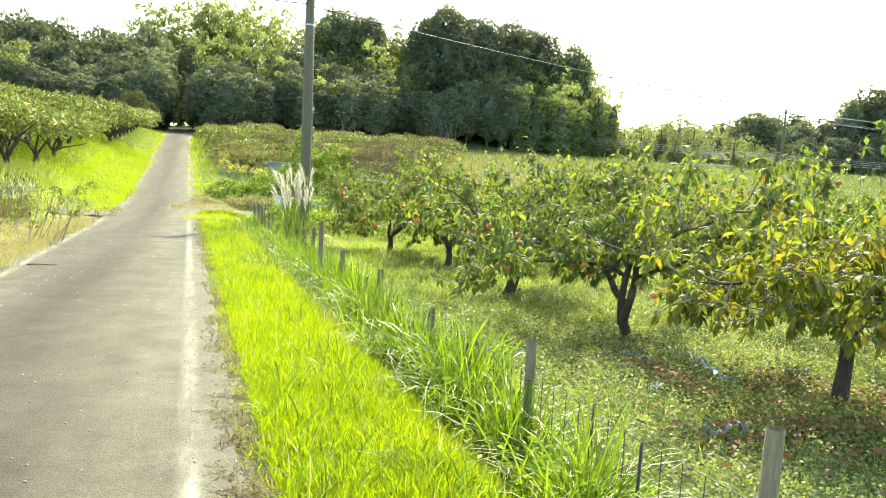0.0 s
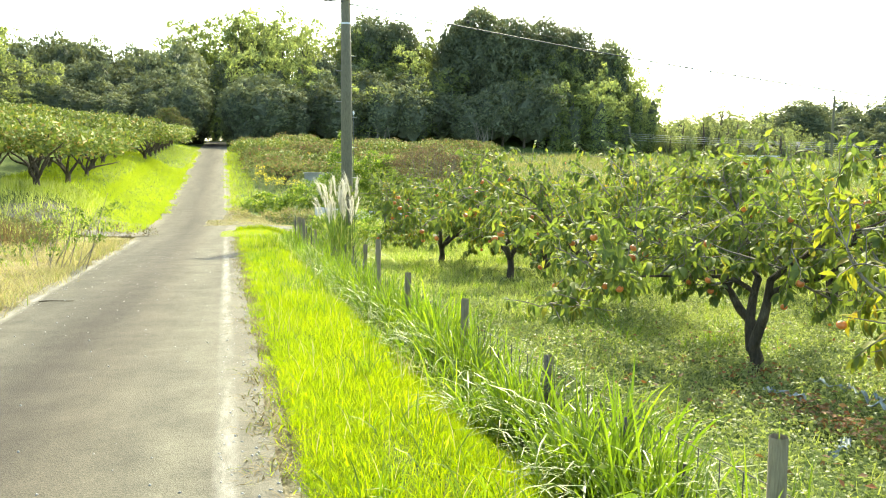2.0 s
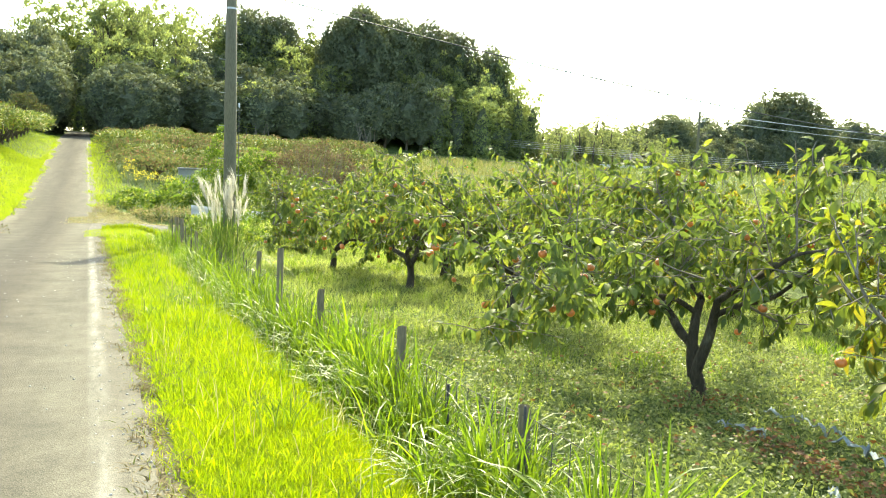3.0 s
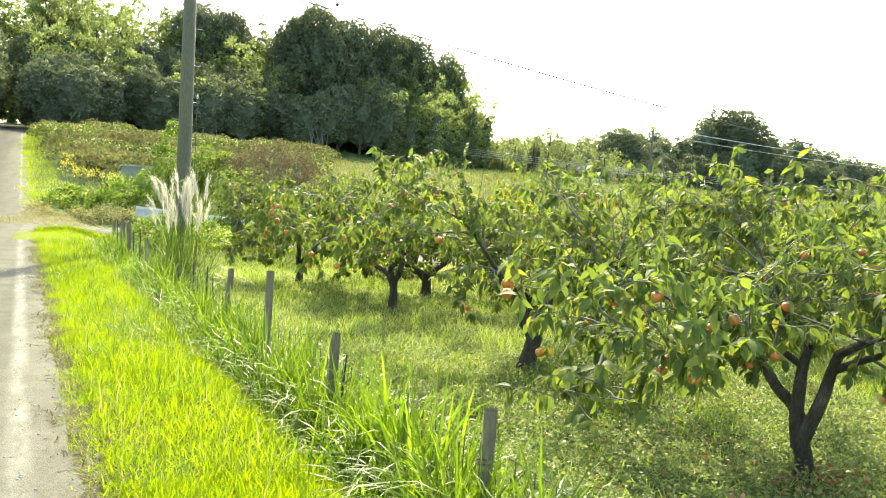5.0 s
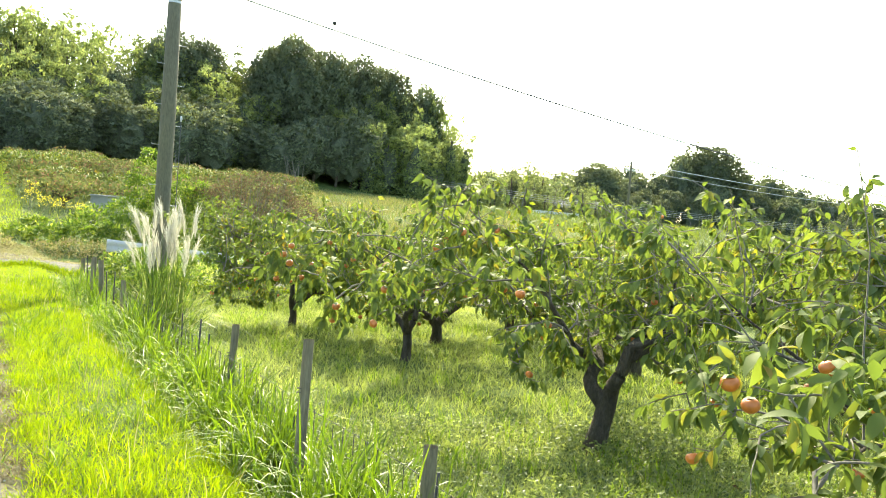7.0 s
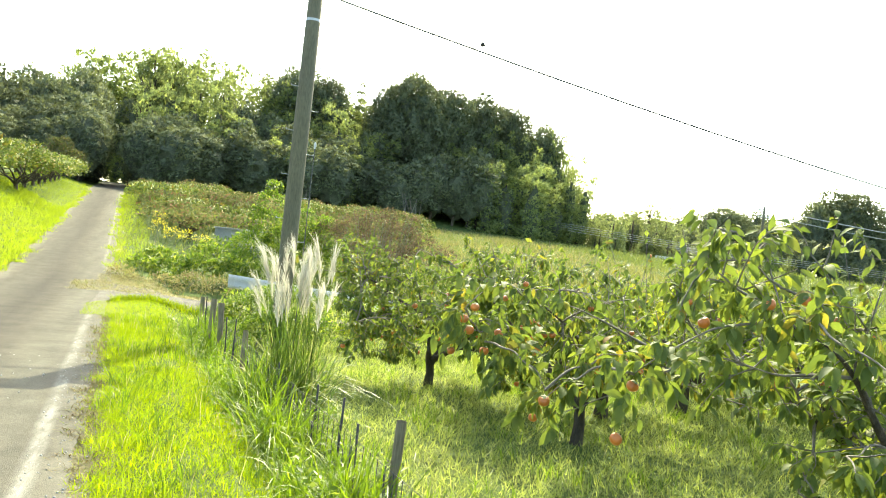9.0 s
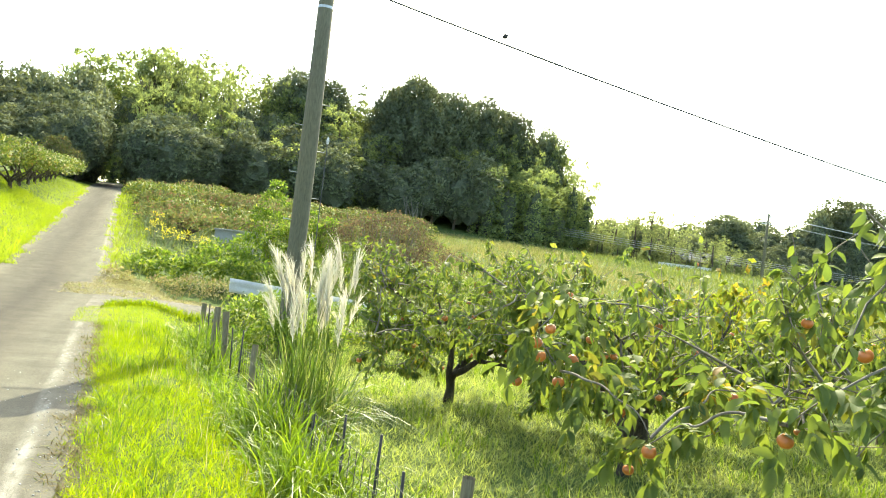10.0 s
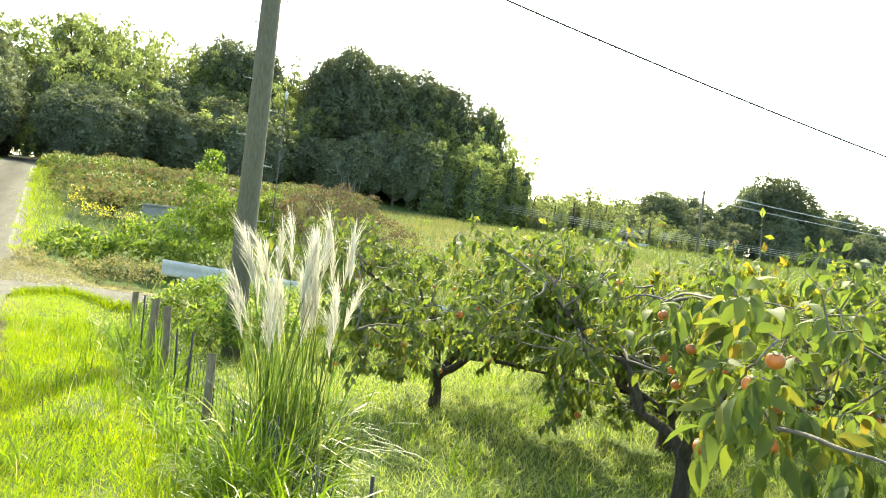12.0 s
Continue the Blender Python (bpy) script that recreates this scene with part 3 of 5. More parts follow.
def persimmon_tree(x, y, seed, crown=2.5, top=2.6, limbs=5, leaf=0.112, twigs=6, per_twig=24, fruits=8, known=(), leaf_mat="leaf", lean=0.0, simple=False, name="persimmon_tree", label="", full=True, stems=2, fork=0.5, low=0.6, sag=0.35, turn=None, stout=1.0):
    global rng
    keep, rng = rng, np.random.default_rng(seed)
    z = float(ground_z(x, y)) - 0.03
    tree = new(name)
    tree.location = (x, y, z)
    fork = fork + rng.uniform(-0.06, 0.06)
    tp = np.array([[0, 0, -0.12], [0, 0, 0.06], [lean * 0.35 + 0.02, 0.01, fork * 0.55], [lean, 0.02, fork]])
    trunk_v = [tube(tp, np.array([0.165, 0.125, 0.1, 0.098]) * stout, 9)]
    wood, twig_t, tips, lines = [], [], [], []
    a0 = rng.uniform(0, 6.28) if turn is None else radians(turn)
    per = max(2, round(limbs / stems))
    for k in range(stems):
        # a crooked main stem leaning out from the fork
        a = a0 + k * 2 * np.pi / stems + rng.normal(0, 0.2)
        out = np.array([np.cos(a), np.sin(a), rng.uniform(1.5, 2.3)])
        sp0 = wander(tp[-1] - [0, 0, 0.07], out, max(0.3, 1.2 - fork) * rng.uniform(0.9, 1.15), 6, 0.24)
        rp = rounded(sp0)
        wood.append(tube(rp, np.linspace(0.088, 0.055, len(rp)) * stout, 8))
        for j in range(per):
            b = a + (j - (per - 1) / 2) * (2 * np.pi / (stems * per)) * 1.15 + rng.normal(0, 0.18)
            way = np.array([np.cos(b), np.sin(b), rng.uniform(0.1, 0.65)])
            reach = crown * rng.uniform(0.8, 1.1)
            lp = wander(sp0[-1 - (j % 2)], way, reach, 9, 0.2, 0.0)
            lp[:, 2] -= np.linspace(0, 1, 9) ** 2 * sag * rng.uniform(0.3, 1.2)
            lp[:, 2] = np.clip(lp[:, 2], low + 0.2, top - 0.75 + 0.1 * np.sin(np.arange(9)))
            lp[0] = sp0[-1 - (j % 2)]
            lines.append(lp[2:])
            rp = rounded(lp)
            wood.append(tube(rp, np.linspace(1.0, 0.0, len(rp)) ** 1.3 * 0.042 * stout * rng.uniform(0.9, 1.15) + 0.004, 6))
            for s in range(11):
                i = 1 + s * 7 // 10
                way = unit(lp[min(i, 8)] - lp[i - 1]) * 0.6 + rng.normal(0, 0.75, 3) + [0, 0, 0.55 if s % 3 else -0.35]
                ln = rng.uniform(0.5, 1.05) * crown / 2.5
                sp = wander(lp[min(i, 8)], way, ln, 6, 0.22, -0.02)
                sp[:, 2] = np.clip(sp[:, 2], low + 0.1 * rng.random(), top - 0.15 + 0.2 * rng.random())
                rp = sp if simple else rounded(sp, 1)
                twig_t.append(tube(rp, np.linspace(0.014, 0.003, len(rp)), 4))
                for _ in range(twigs):
                    q0 = rng.integers(1, 6)
                    w2 = unit(unit(sp[-1] - sp[0]) * 0.6 + rng.normal(0, 0.8, 3) + [0, 0, 0.1])
                    q = wander(sp[q0], w2, rng.uniform(0.25, 0.5), 4, 0.2, -0.1)
                    q[:, 2] = np.clip(q[:, 2], low - 0.1 + 0.2 * rng.random(), top + 0.22)
                    if not simple:
                        twig_t.append(tube(q, np.linspace(0.007, 0.003, 4), 3))
                    tips.append(q)
        # a few upright shoots above the crown
        for _ in range(3):
            o = lines[-1 - rng.integers(0, per)][rng.integers(1, 6)]
            q = wander(o, (rng.normal(0, 0.25), rng.normal(0, 0.25), 1.0), top - 0.05 - o[2], 4, 0.12, 0.0)
            twig_t.append(tube(q, np.linspace(0.009, 0.003, 4), 3))
            tips.append(q)
    spine = np.concatenate([l for l in lines])
    for p in known:
        q = np.array(p) - [x, y, z] + [0, 0, 0.07]
        far = np.linalg.norm(spine - q, axis=1)
        a = spine[np.argmin(far)]
        spine = np.concatenate([spine, [q]])
        t = np.linspace(0, 1, 7)[:, None]
        br = a * (1 - t) + q * t + np.array([0, 0, 0.1]) * (4 * t * (1 - t)) * min(1, far.min()) + rng.normal(0, 0.025, (7, 3)) * (t * (1 - t) * 4) * min(1, far.min())
        rp = rounded(br)
        twig_t.append(tube(rp, np.linspace(0.005 + 0.005 * min(1, far.min()), 0.003, len(rp)), 6))
        for k in range(6 + int(4 * min(1, far.min()))):
            w2 = unit(rng.normal(0, 0.6, 3) + unit(q - a))
            o2 = br[rng.integers(1, 7)]
            q2 = wander(o2, w2, rng.uniform(0.2, 0.38), 4, 0.2, 0.02)
            q2[:, 2] = np.minimum(q2[:, 2], top - 0.1)
            tips.append(q2)
    soup("trunk", *join(*trunk_v), M["bark"], tree, True)
    for w in wood:
        soup("limb", *w, M["bark"], tree, True)
    soup("twig_growth", *join(*twig_t), M["twig"], tree)["kind"] = "stuff"
    T = np.array(tips)
    n = per_twig
    f = rng.uniform(0.1, 1.0, (len(T), n)) * 3
    i = np.minimum(f.astype(int), 2)
    fr = (f - i)[..., None]
    r = np.arange(len(T))[:, None]
    b = (T[r, i] * (1 - fr) + T[r, i + 1] * fr).reshape(-1, 3)
    way = rng.normal(0, 0.6, b.shape) + np.repeat(unit(T[:, -1] - T[:, 0]), n, 0) * 0.45 + [0, 0, -0.7]
    b = b + unit(way) * 0.015
    if known:
        spots = np.array(known) - [x, y, z]
        open_air = np.linalg.norm(b[:, None] + unit(way)[:, None] * 0.05 - spots[None], axis=2).min(1) > 0.11
        b, way = b[open_air], way[open_air]
    size = leaf * rng.uniform(0.65, 1.25, len(b))
    if simple:
        V, F = diamonds(b, way, size, size * 0.55)
    else:
        V, F = leaves(b, way, size, size * rng.uniform(0.38, 0.5, len(b)), 0.4, full=full)
    soup("foliage", V, F, M[leaf_mat], tree, smooth=not simple)["kind"] = "stuff"
    for p in known:
        hang_fruit(tree, p)
    pick = [k for k in rng.permutation(len(T)) if T[k, -1, 2] < top - 0.35][: fruits]
    for k in pick:
        p = T[k, -1] + [0, 0, -0.06]
        hang_fruit(tree, Vector(p) + tree.location)
    rng = keep
    return tagged(tree, label or "low spreading persimmon tree with drooping green leaves and orange fruit", "tree", "near orchard trees")


# ---- near orchard, first row then the rows behind ----
ROW = [  # foot, seed, lean, stems, height of the fork, turn of the stems, lowest leaves, fruit seen singly
    (5.93, 6.33, 12, 0.06, 3, 0.8, 165, 1.05, ()),
    (5.25, 9.45, 13, -0.06, 3, 0.3, 175, 0.88, ((3.64, 9.64, 0.59), (3.25, 8.94, 0.76), (3.17, 8.9, 0.7), (3.32, 8.88, 0.74), (2.1, 9.05, 1.16), (2.9, 9.1, 1.1), (3.2, 8.65, 0.71), (3.2, 8.39, 1.12), (3.0, 8.81, 1.18))),
    (4.95, 13.3, 14, 0.14, 2, 0.48, 140, 0.8, ((3.02, 11.95, 1.21), (2.6, 13.45, 1.05), (2.49, 14.41, 0.63), (4.2, 14.04, 1.02))),
    (5.3, 18.55, 15, 0.0, 3, 0.55, 20, 1.12, ((2.17, 14.88, 1.31), (2.1, 14.9, 1.22), (2.22, 15.07, 1.12), (2.5, 15.15, 1.1), (2.33, 15.0, 0.98), (2.42, 14.15, 0.8), (3.6, 17.05, 0.96), (3.6, 16.81, 1.06), (3.2, 14.4, 1.03), (3.22, 14.52, 1.03))),
    (4.7, 22.8, 16, 0.0, 3, 0.45, 60, 0.6, ((4.38, 18.64, 1.35), (4.6, 20.58, 1.22))),
]
for x, y, seed, lean, stems, fork, turn, low, known in ROW:
    turning = y < 7
    persimmon_tree(x, y, seed, crown=1.9 if turning else 2.9 if y > 20 else 2.6, sag=0.75 if y > 20 else 0.2 if y > 15 else 0.45, full=y < 20, top=2.6 if turning else 2.8 if y < 11 else 2.65 if 15 < y < 20 else 2.7, lean=lean, known=known, fruits=14 if turning else 34, per_twig=13 if turning else 14 if y < 15 else 12 if y < 20 else 23, stout=0.72 if y > 15 or y < 11 else 1.0, twigs=7, limbs=6,
                   stems=stems, fork=fork, turn=turn, low=low, leaf_mat="leaf_turn" if turning else "leaf",
                   label="sparse persimmon tree with yellowing and red autumn leaves" if turning else "")
BACK = [persimmon_tree(*p, crown=2.6, top=3.15, leaf=0.16, twigs=6, per_twig=8, fruits=8, simple=True, limbs=6, low=1.1, leaf_mat=m) for p, m in (((9.3, 5.0, 31), "leaf_turn"), ((9.95, 14.1, 33), "leaf"), ((6.9, 20.6, 32), "leaf"))]
k = 0
for u in (9.7, 13.5):
    for y in np.arange(1.0, 27.0, 4.1):
        if u < 10 and (y < 7 or 12 < y < 16):
            continue
        k += 1
        yy = y + rng.normal(0, 0.35)
        x = u - SKEW * yy + rng.normal(0, 0.3)
        copy_thing(BACK[k % 3], pose(x, yy, float(ground_z(x, yy)) - 0.03, 0, 0, rng.uniform(0, 360)))


# ---- verge, weeds and tall grass ----
def scatter(n, u_lo, u_hi, y_lo, y_hi, clump=0.0):
    u, y = rng.uniform(u_lo, u_hi, n), rng.uniform(y_lo, y_hi, n)
    if clump:
        c = np.stack([rng.uniform(u_lo, u_hi, n // 25), rng.uniform(y_lo, y_hi, n // 25)], 1)
        pick = c[rng.integers(0, len(c), n)]
        u, y = pick[:, 0] + rng.normal(0, clump, n), pick[:, 1] + rng.normal(0, clump, n)
    x, y, z = at_u(u, y)
    return np.stack([x, y, z], 1)


def grass(name, base, h, lean, w, mat, label, bend=0.5, segs=2, fall=0.45):
    n = len(base)
    hh = h * rng.uniform(0.55, 1.25, n)
    ln = rng.normal(0, lean, (n, 2))
    V, F = blades(base, hh, ln, w * rng.uniform(0.7, 1.3, n), bend, segs, fall)
    return tagged(soup(name, V, F, M[mat]), label, "grass", kind="stuff")


def lane_side(p):
    """Keeps what grows short of the lane's near edge."""
    u = p[:, 0] + SKEW * 30
    return p[p[:, 1] < 29.0 - 4.2 * ss((1.2 - u) / 2.6) - 0.05]


def build_grass():
    b = [scatter(150000, 0.4, 1.95, 1.5, 9.0), scatter(85000, 0.4, 1.95, 9.0, 25.2), scatter(11000, 0.33, 0.55, 1.0, 25.0, 0.06), lane_side(scatter(14000, -0.1, 2.3, 24.8, 29.2))]
    grass("verge_grass", np.concatenate(b), 0.055, 0.75, 0.0075, "grass", "bright yellow-green grass on the road verge", 0.6, 1)
    grass("rear_verge", scatter(9000, 0.42, 2.3, -12.0, 1.5), 0.14, 0.7, 0.02, "grass", "bright yellow-green grass on the road verge", 0.6, 1)
    grass("rear_orchard_grass", scatter(14000, 2.2, 14.0, -12.0, 3.0), 0.16, 0.7, 0.025, "clover", "short green grass under the orchard trees", 0.6, 1)
    b = np.concatenate([scatter(11000, 0.42, 1.95, 1.5, 25.2, 0.07), scatter(9000, 0.42, 1.95, 1.5, 12.0)])
    grass("verge_tufts", b, 0.11, 0.4, 0.0065, "grass", "longer bright tufts in the verge grass", 0.7, 2)
    b = np.concatenate([scatter(12000, 1.65, 2.3, 2.5, 25.2, 0.09), scatter(3500, 1.7, 2.4, 1.5, 25.2)])
    grass("tall_grass", b, 0.5, 0.55, 0.011, "tall", "long arching green grass along the wire fence", 0.85, 5, fall=1.0)
    b = scatter(14000, 1.75, 2.45, 2.0, 25.4, 0.13)
    n = len(b)
    b[:, 2] += rng.uniform(0.02, 1.0, n) ** 1.5 * 0.42
    V, F = diamonds(b, np.concatenate([rng.normal(0, 1, (n, 2)), rng.uniform(-0.4, 0.4, (n, 1))], 1), rng.uniform(0.04, 0.085, n), rng.uniform(0.018, 0.036, n))
    tagged(soup("fence_weeds", V, F, M["vine"]), "dark leafy weeds tangled through the wire fence", "weeds", kind="stuff")
    # thick upright tussocks, unevenly spaced along the fence
    t = []
    for y, r, n in ((3.4, 0.1, 120), (4.3, 0.12, 120), (5.1, 0.13, 160), (5.7, 0.14, 200), (6.6, 0.13, 180), (7.7, 0.12, 150), (8.3, 0.14, 230), (9.5, 0.12, 160), (10.2, 0.13, 160), (11.0, 0.16, 220), (12.2, 0.14, 180), (13.2, 0.17, 220), (14.4, 0.14, 160), (16.2, 0.2, 240), (17.6, 0.16, 200), (21.2, 0.2, 160), (23.4, 0.2, 160)):
        n = int(n * 1.8)
        x, yy, z = at_u(FENCE_U - 0.15 + rng.normal(0, r * 0.8, n), y + rng.normal(0, r, n))
        t.append(np.stack([x, yy, z], 1))
    g = []
    for y, r, n in ((8.85, 0.1, 150), (9.25, 0.08, 90), (5.5, 0.1, 90)):
        x, yy, z = at_u(FENCE_U - 0.12 + rng.normal(0, r, n), y + rng.normal(0, r, n))
        g.append(np.stack([x, yy, z], 1))
    grass("reed_tussocks", np.concatenate(g), 0.98, 0.24, 0.019, "tall", "tall broad-bladed bright grass standing at the fence", 0.9, 7, fall=1.3)
    grass("grass_tussocks", np.concatenate(t), 0.86, 0.36, 0.0128, "tall", "upright tussocks of tall bright grass at the fence", 0.8, 6, fall=1.1)
    b = scatter(80000, 2.1, 9.0, 3.5, 14.5)
    n = len(b)
    way = np.concatenate([rng.normal(0, 1, (n, 2)), rng.uniform(0.1, 0.7, (n, 1))], 1)
    b[:, 2] += rng.uniform(0.0, 0.14, n) + 0.05 * np.sin(b[:, 0] * 2.1) * np.cos(b[:, 1] * 1.7)
    V, F = diamonds(b, way, rng.uniform(0.024, 0.052, n), rng.uniform(0.015, 0.034, n))
    tagged(soup("orchard_weeds", V, F, M["weed"]), "low leafy weeds covering the orchard floor", "weeds", kind="stuff")
    grass("verge_weeds", scatter(2400, 0.5, 1.9, 1.5, 25.0, 0.1), 0.2, 0.45, 0.01, "tall", "darker coarse grass tufts in the verge", 0.7, 3)
    grass("seed_stalks", scatter(700, 0.45, 1.9, 1.5, 25.0), 0.24, 0.3, 0.005, "straw", "thin pale seed stalks above the verge grass", 0.5, 3)
    grass("road_edge_litter", np.concatenate([scatter(6500, 0.2, 0.46, 1.0, 25.0, 0.05), scatter(2500, -2.6, -2.3, 3.0, 25.0, 0.06)]), 0.07, 1.6, 0.008, "litter", "brown grass cuttings and grit at the road edge", 1.0, 2)
    b = np.concatenate([scatter(900, 2.4, 9.0, 2.0, 12.0)] + [np.stack([px, py, ground_z(px, py)], 1) for px, py in ((cx + rng.normal(0, sx, n), cy + rng.normal(0, sy, n)) for cx, cy, sx, sy, n in ((5.0, 5.5, 0.45, 0.15, 420), (5.9, 7.2, 0.3, 0.25, 260), (4.6, 7.3, 0.15, 0.4, 220), (6.2, 6.3, 0.35, 0.25, 300), (5.1, 9.2, 0.25, 0.2, 90), (5.1, 6.3, 0.3, 0.2, 90), (4.8, 4.9, 0.4, 0.2, 110), (3.9, 5.3, 0.25, 0.2, 70), (4.8, 7.9, 0.2, 0.2, 70)))])
    b[:, 2] += rng.uniform(0.03, 0.14, len(b))
    V, F = leaves(b, np.concatenate([rng.normal(0, 1, (len(b), 2)), rng.normal(0, 0.2, (len(b), 1))], 1), 0.075, 0.042, 0.1)
    tagged(soup("leaf_litter", V, F, M["fallen"]), "brown fallen leaves on the orchard floor", "leaves", kind="stuff")
    grass("orchard_grass", np.concatenate([scatter(14000, 2.0, 12.0, 3.0, 13.0), scatter(75000, 2.0, 13.0, 11.5, 28.5)]), 0.15, 0.7, 0.011, "clover", "short green grass under the orchard trees", 0.6, 1)
    grass("orchard_tufts", scatter(5000, 2.2, 10.0, 10.0, 28.0, 0.16), 0.24, 0.5, 0.012, "tall", "coarse darker grass tufts on the orchard floor", 0.7, 2)
    grass("far_bank_grass", np.concatenate([scatter(20000, -4.8, -2.45, 27.0, 60.0), scatter(22000, -8.2, -4.3, 30.0, 60.0), scatter(9000, -7.8, -2.45, 60, 92), scatter(5000, 0.3, 1.6, 37, 92), scatter(2600, -2.6, -2.25, 31.5, 80, 0.12), scatter(2200, 0.1, 0.5, 36, 80, 0.12)]), 0.19, 0.55, 0.022, "bank", "bright green grass on the bank beside the road", 0.5, 1)
    grass("slope_scrub", scatter(16000, 10.0, 44.0, 38.0, 92.0, 0.6), 0.5, 0.5, 0.045, "stubble", "dry brownish scrub on the open slope", 0.5, 1)
    grass("slope_grass", scatter(12000, 15.0, 48.0, 36.0, 92.0), 0.26, 0.5, 0.035, "stubble", "dull yellow-green grass on the open slope", 0.5, 1)
    grass("straw_stubble", np.concatenate([scatter(34000, -9.0, -2.4, 4.0, 23.0), scatter(9000, -16.0, -9.0, 12.0, 24.0)]), 0.11, 0.9, 0.011, "stubble", "pale dry mown straw beside the road", 0.5, 1)
    b = np.concatenate([scatter(5000, -0.6, 4.5, 30.2, 32.6), scatter(3500, 0.0, 3.0, 32.0, 34.5)])
    grass("lane_cuttings", b, 0.1, 1.4, 0.014, "straw", "pale dry grass cuttings strewn over the lane", 1.0, 2)
    u = rng.uniform(0.45, 9.0, 4600)
    y = 29.0 - 4.2 * ss((1.2 - u) / 2.6) + rng.normal(-0.08, 0.13, len(u))
    x = u - SKEW * 30
    grass("lane_edge_grass", np.stack([x, y, np.where(u < 0.2, road_z(y), ground_z(x, y))], 1), 0.17, 0.6, 0.014, "grass", "ragged grass hanging over the lane edge", 0.7, 2)
    grass("straw_fringe", scatter(5000, -3.0, -2.33, 5.0, 24.0, 0.1), 0.17, 0.7, 0.008, "straw", "dry yellow grass hanging over the road edge")
    grass("field_tufts", scatter(2600, -13.0, -3.2, 13.0, 26.0, 0.16), 0.24, 0.5, 0.013, "tall", "scattered green tufts in the mown straw", 0.7, 2)
    grass("dry_stalks", np.concatenate([scatter(1500, -14.0, -3.6, 20.5, 27.0, 0.3), scatter(700, -8.0, -4.0, 21.8, 23.6, 0.3)]), 0.5, 0.3, 0.012, "dead", "tall dry weed stalks at the field edge", 0.4, 3)
    grass("field_grass", np.concatenate([scatter(16000, 0.4, 55.0, 34.0, 90.0), scatter(9000, 6, 40, 31.8, 50)]), 0.45, 0.45, 0.06, "meadow", "rough green field grass", 0.5, 1)
    grass("far_field_grass", scatter(16000, 44.0, 120.0, 30.0, 96.0), 0.6, 0.5, 0.12, "meadow", "tall rough grass on the far field", 0.5, 1)
    grass("orchard_edge_grass", scatter(16000, -16, -4.0, 24.0, 34.0), 0.3, 0.45, 0.03, "clover", "rough green grass at the foot of the hillside orchard", 0.5, 1)

    # loose grit along the edges of the asphalt
    b = np.concatenate([scatter(900, 0.0, 0.42, 1.0, 25.0), scatter(260, -2.3, 0.1, 1.0, 20.0), scatter(500, -2.6, -2.1, 3.0, 24.0)])
    b[:, 2] = road_z(b[:, 1]) + 0.014
    r = rng.uniform(0.004, 0.012, (len(b), 1, 1))
    knob = np.array([[1, 0, 0], [0, 1, 0], [-1, 0, 0], [0, -1, 0], [0, 0, 0.8], [0, 0, -0.5]])
    v = (b[:, None] + knob * r * rng.uniform(0.7, 1.3, (len(b), 6, 3))).reshape(-1, 3)
    o = np.arange(len(b))[:, None] * 6
    f = np.concatenate([o + [q] for q in ([0, 1, 4], [1, 2, 4], [2, 3, 4], [3, 0, 4], [1, 0, 5], [2, 1, 5], [3, 2, 5], [0, 3, 5])])
    tagged(soup("road_grit", v, f, M["concrete"]), "small pale stones lying loose on the asphalt", "grit", kind="stuff")


build_grass()

# ---- pole, lamp, wires ----
def lathe(profile, sides=14):
    return tube([(0, 0, z) for _, z in profile], [r for r, _ in profile], sides)


def utility_pole(x, y, height, name="utility_pole", steps=True, label="", dark=False):
    p = new(name)
    p.location = (x, y, float(ground_z(x, y)) - 0.05)
    soup("shaft", *lathe([(0.175, 0), (0.165, height * 0.5), (0.135, height), (0.02, height + 0.01)], 18), M["pole"], p, True)
    if steps:
        for k, z in enumerate(np.arange(2.3, height - 0.3, 0.45)):
            a = 0.2 + (math.pi if k % 2 else 0)
            c, s = math.cos(a), math.sin(a)
            r = 0.165 - 0.004 * z
            soup("step_bolt", *tube([(c * r, s * r, z), (c * (r + 0.17), s * (r + 0.17), z), (c * (r + 0.17), s * (r + 0.17), z + 0.03)], 0.01, 6), M["steel"], p)
        for z in (1.6, 5.2, 6.8):
            soup("steel_band", *tube([(0, 0, z), (0, 0, z + 0.05)], 0.176 - 0.004 * z, 18), M["steel"], p, True)
    return tagged(p, label or "tall round grey concrete utility pole by the crossing", "utility pole")


POLE = (2.45, 25.85)
pole_ob = utility_pole(*POLE, 8.6)
part("transformer_arm", box(0, 0, 8.3, 1.3, 0.08, 0.08, 0.01), M["steel"], pole_ob, "short galvanised crossarm")
soup("transformer", *tube([(0.0, -0.32, 7.6), (0.0, -0.32, 8.25)], 0.2, 14), M["steel"], pole_ob, True)


def wire(a, b, sag, r=0.011, name="overhead_wire", label="thin dark overhead cable", n=40, mat="wire"):
    t = np.linspace(0, 1, n)[:, None]
    p = np.array(a) * (1 - t) + np.array(b) * t
    p[:, 2] -= (sag * 4 * t * (1 - t))[:, 0]
    return tagged(soup(name, *tube(p, r, 5), M[mat], smooth=True), label, "cable", "overhead wires")


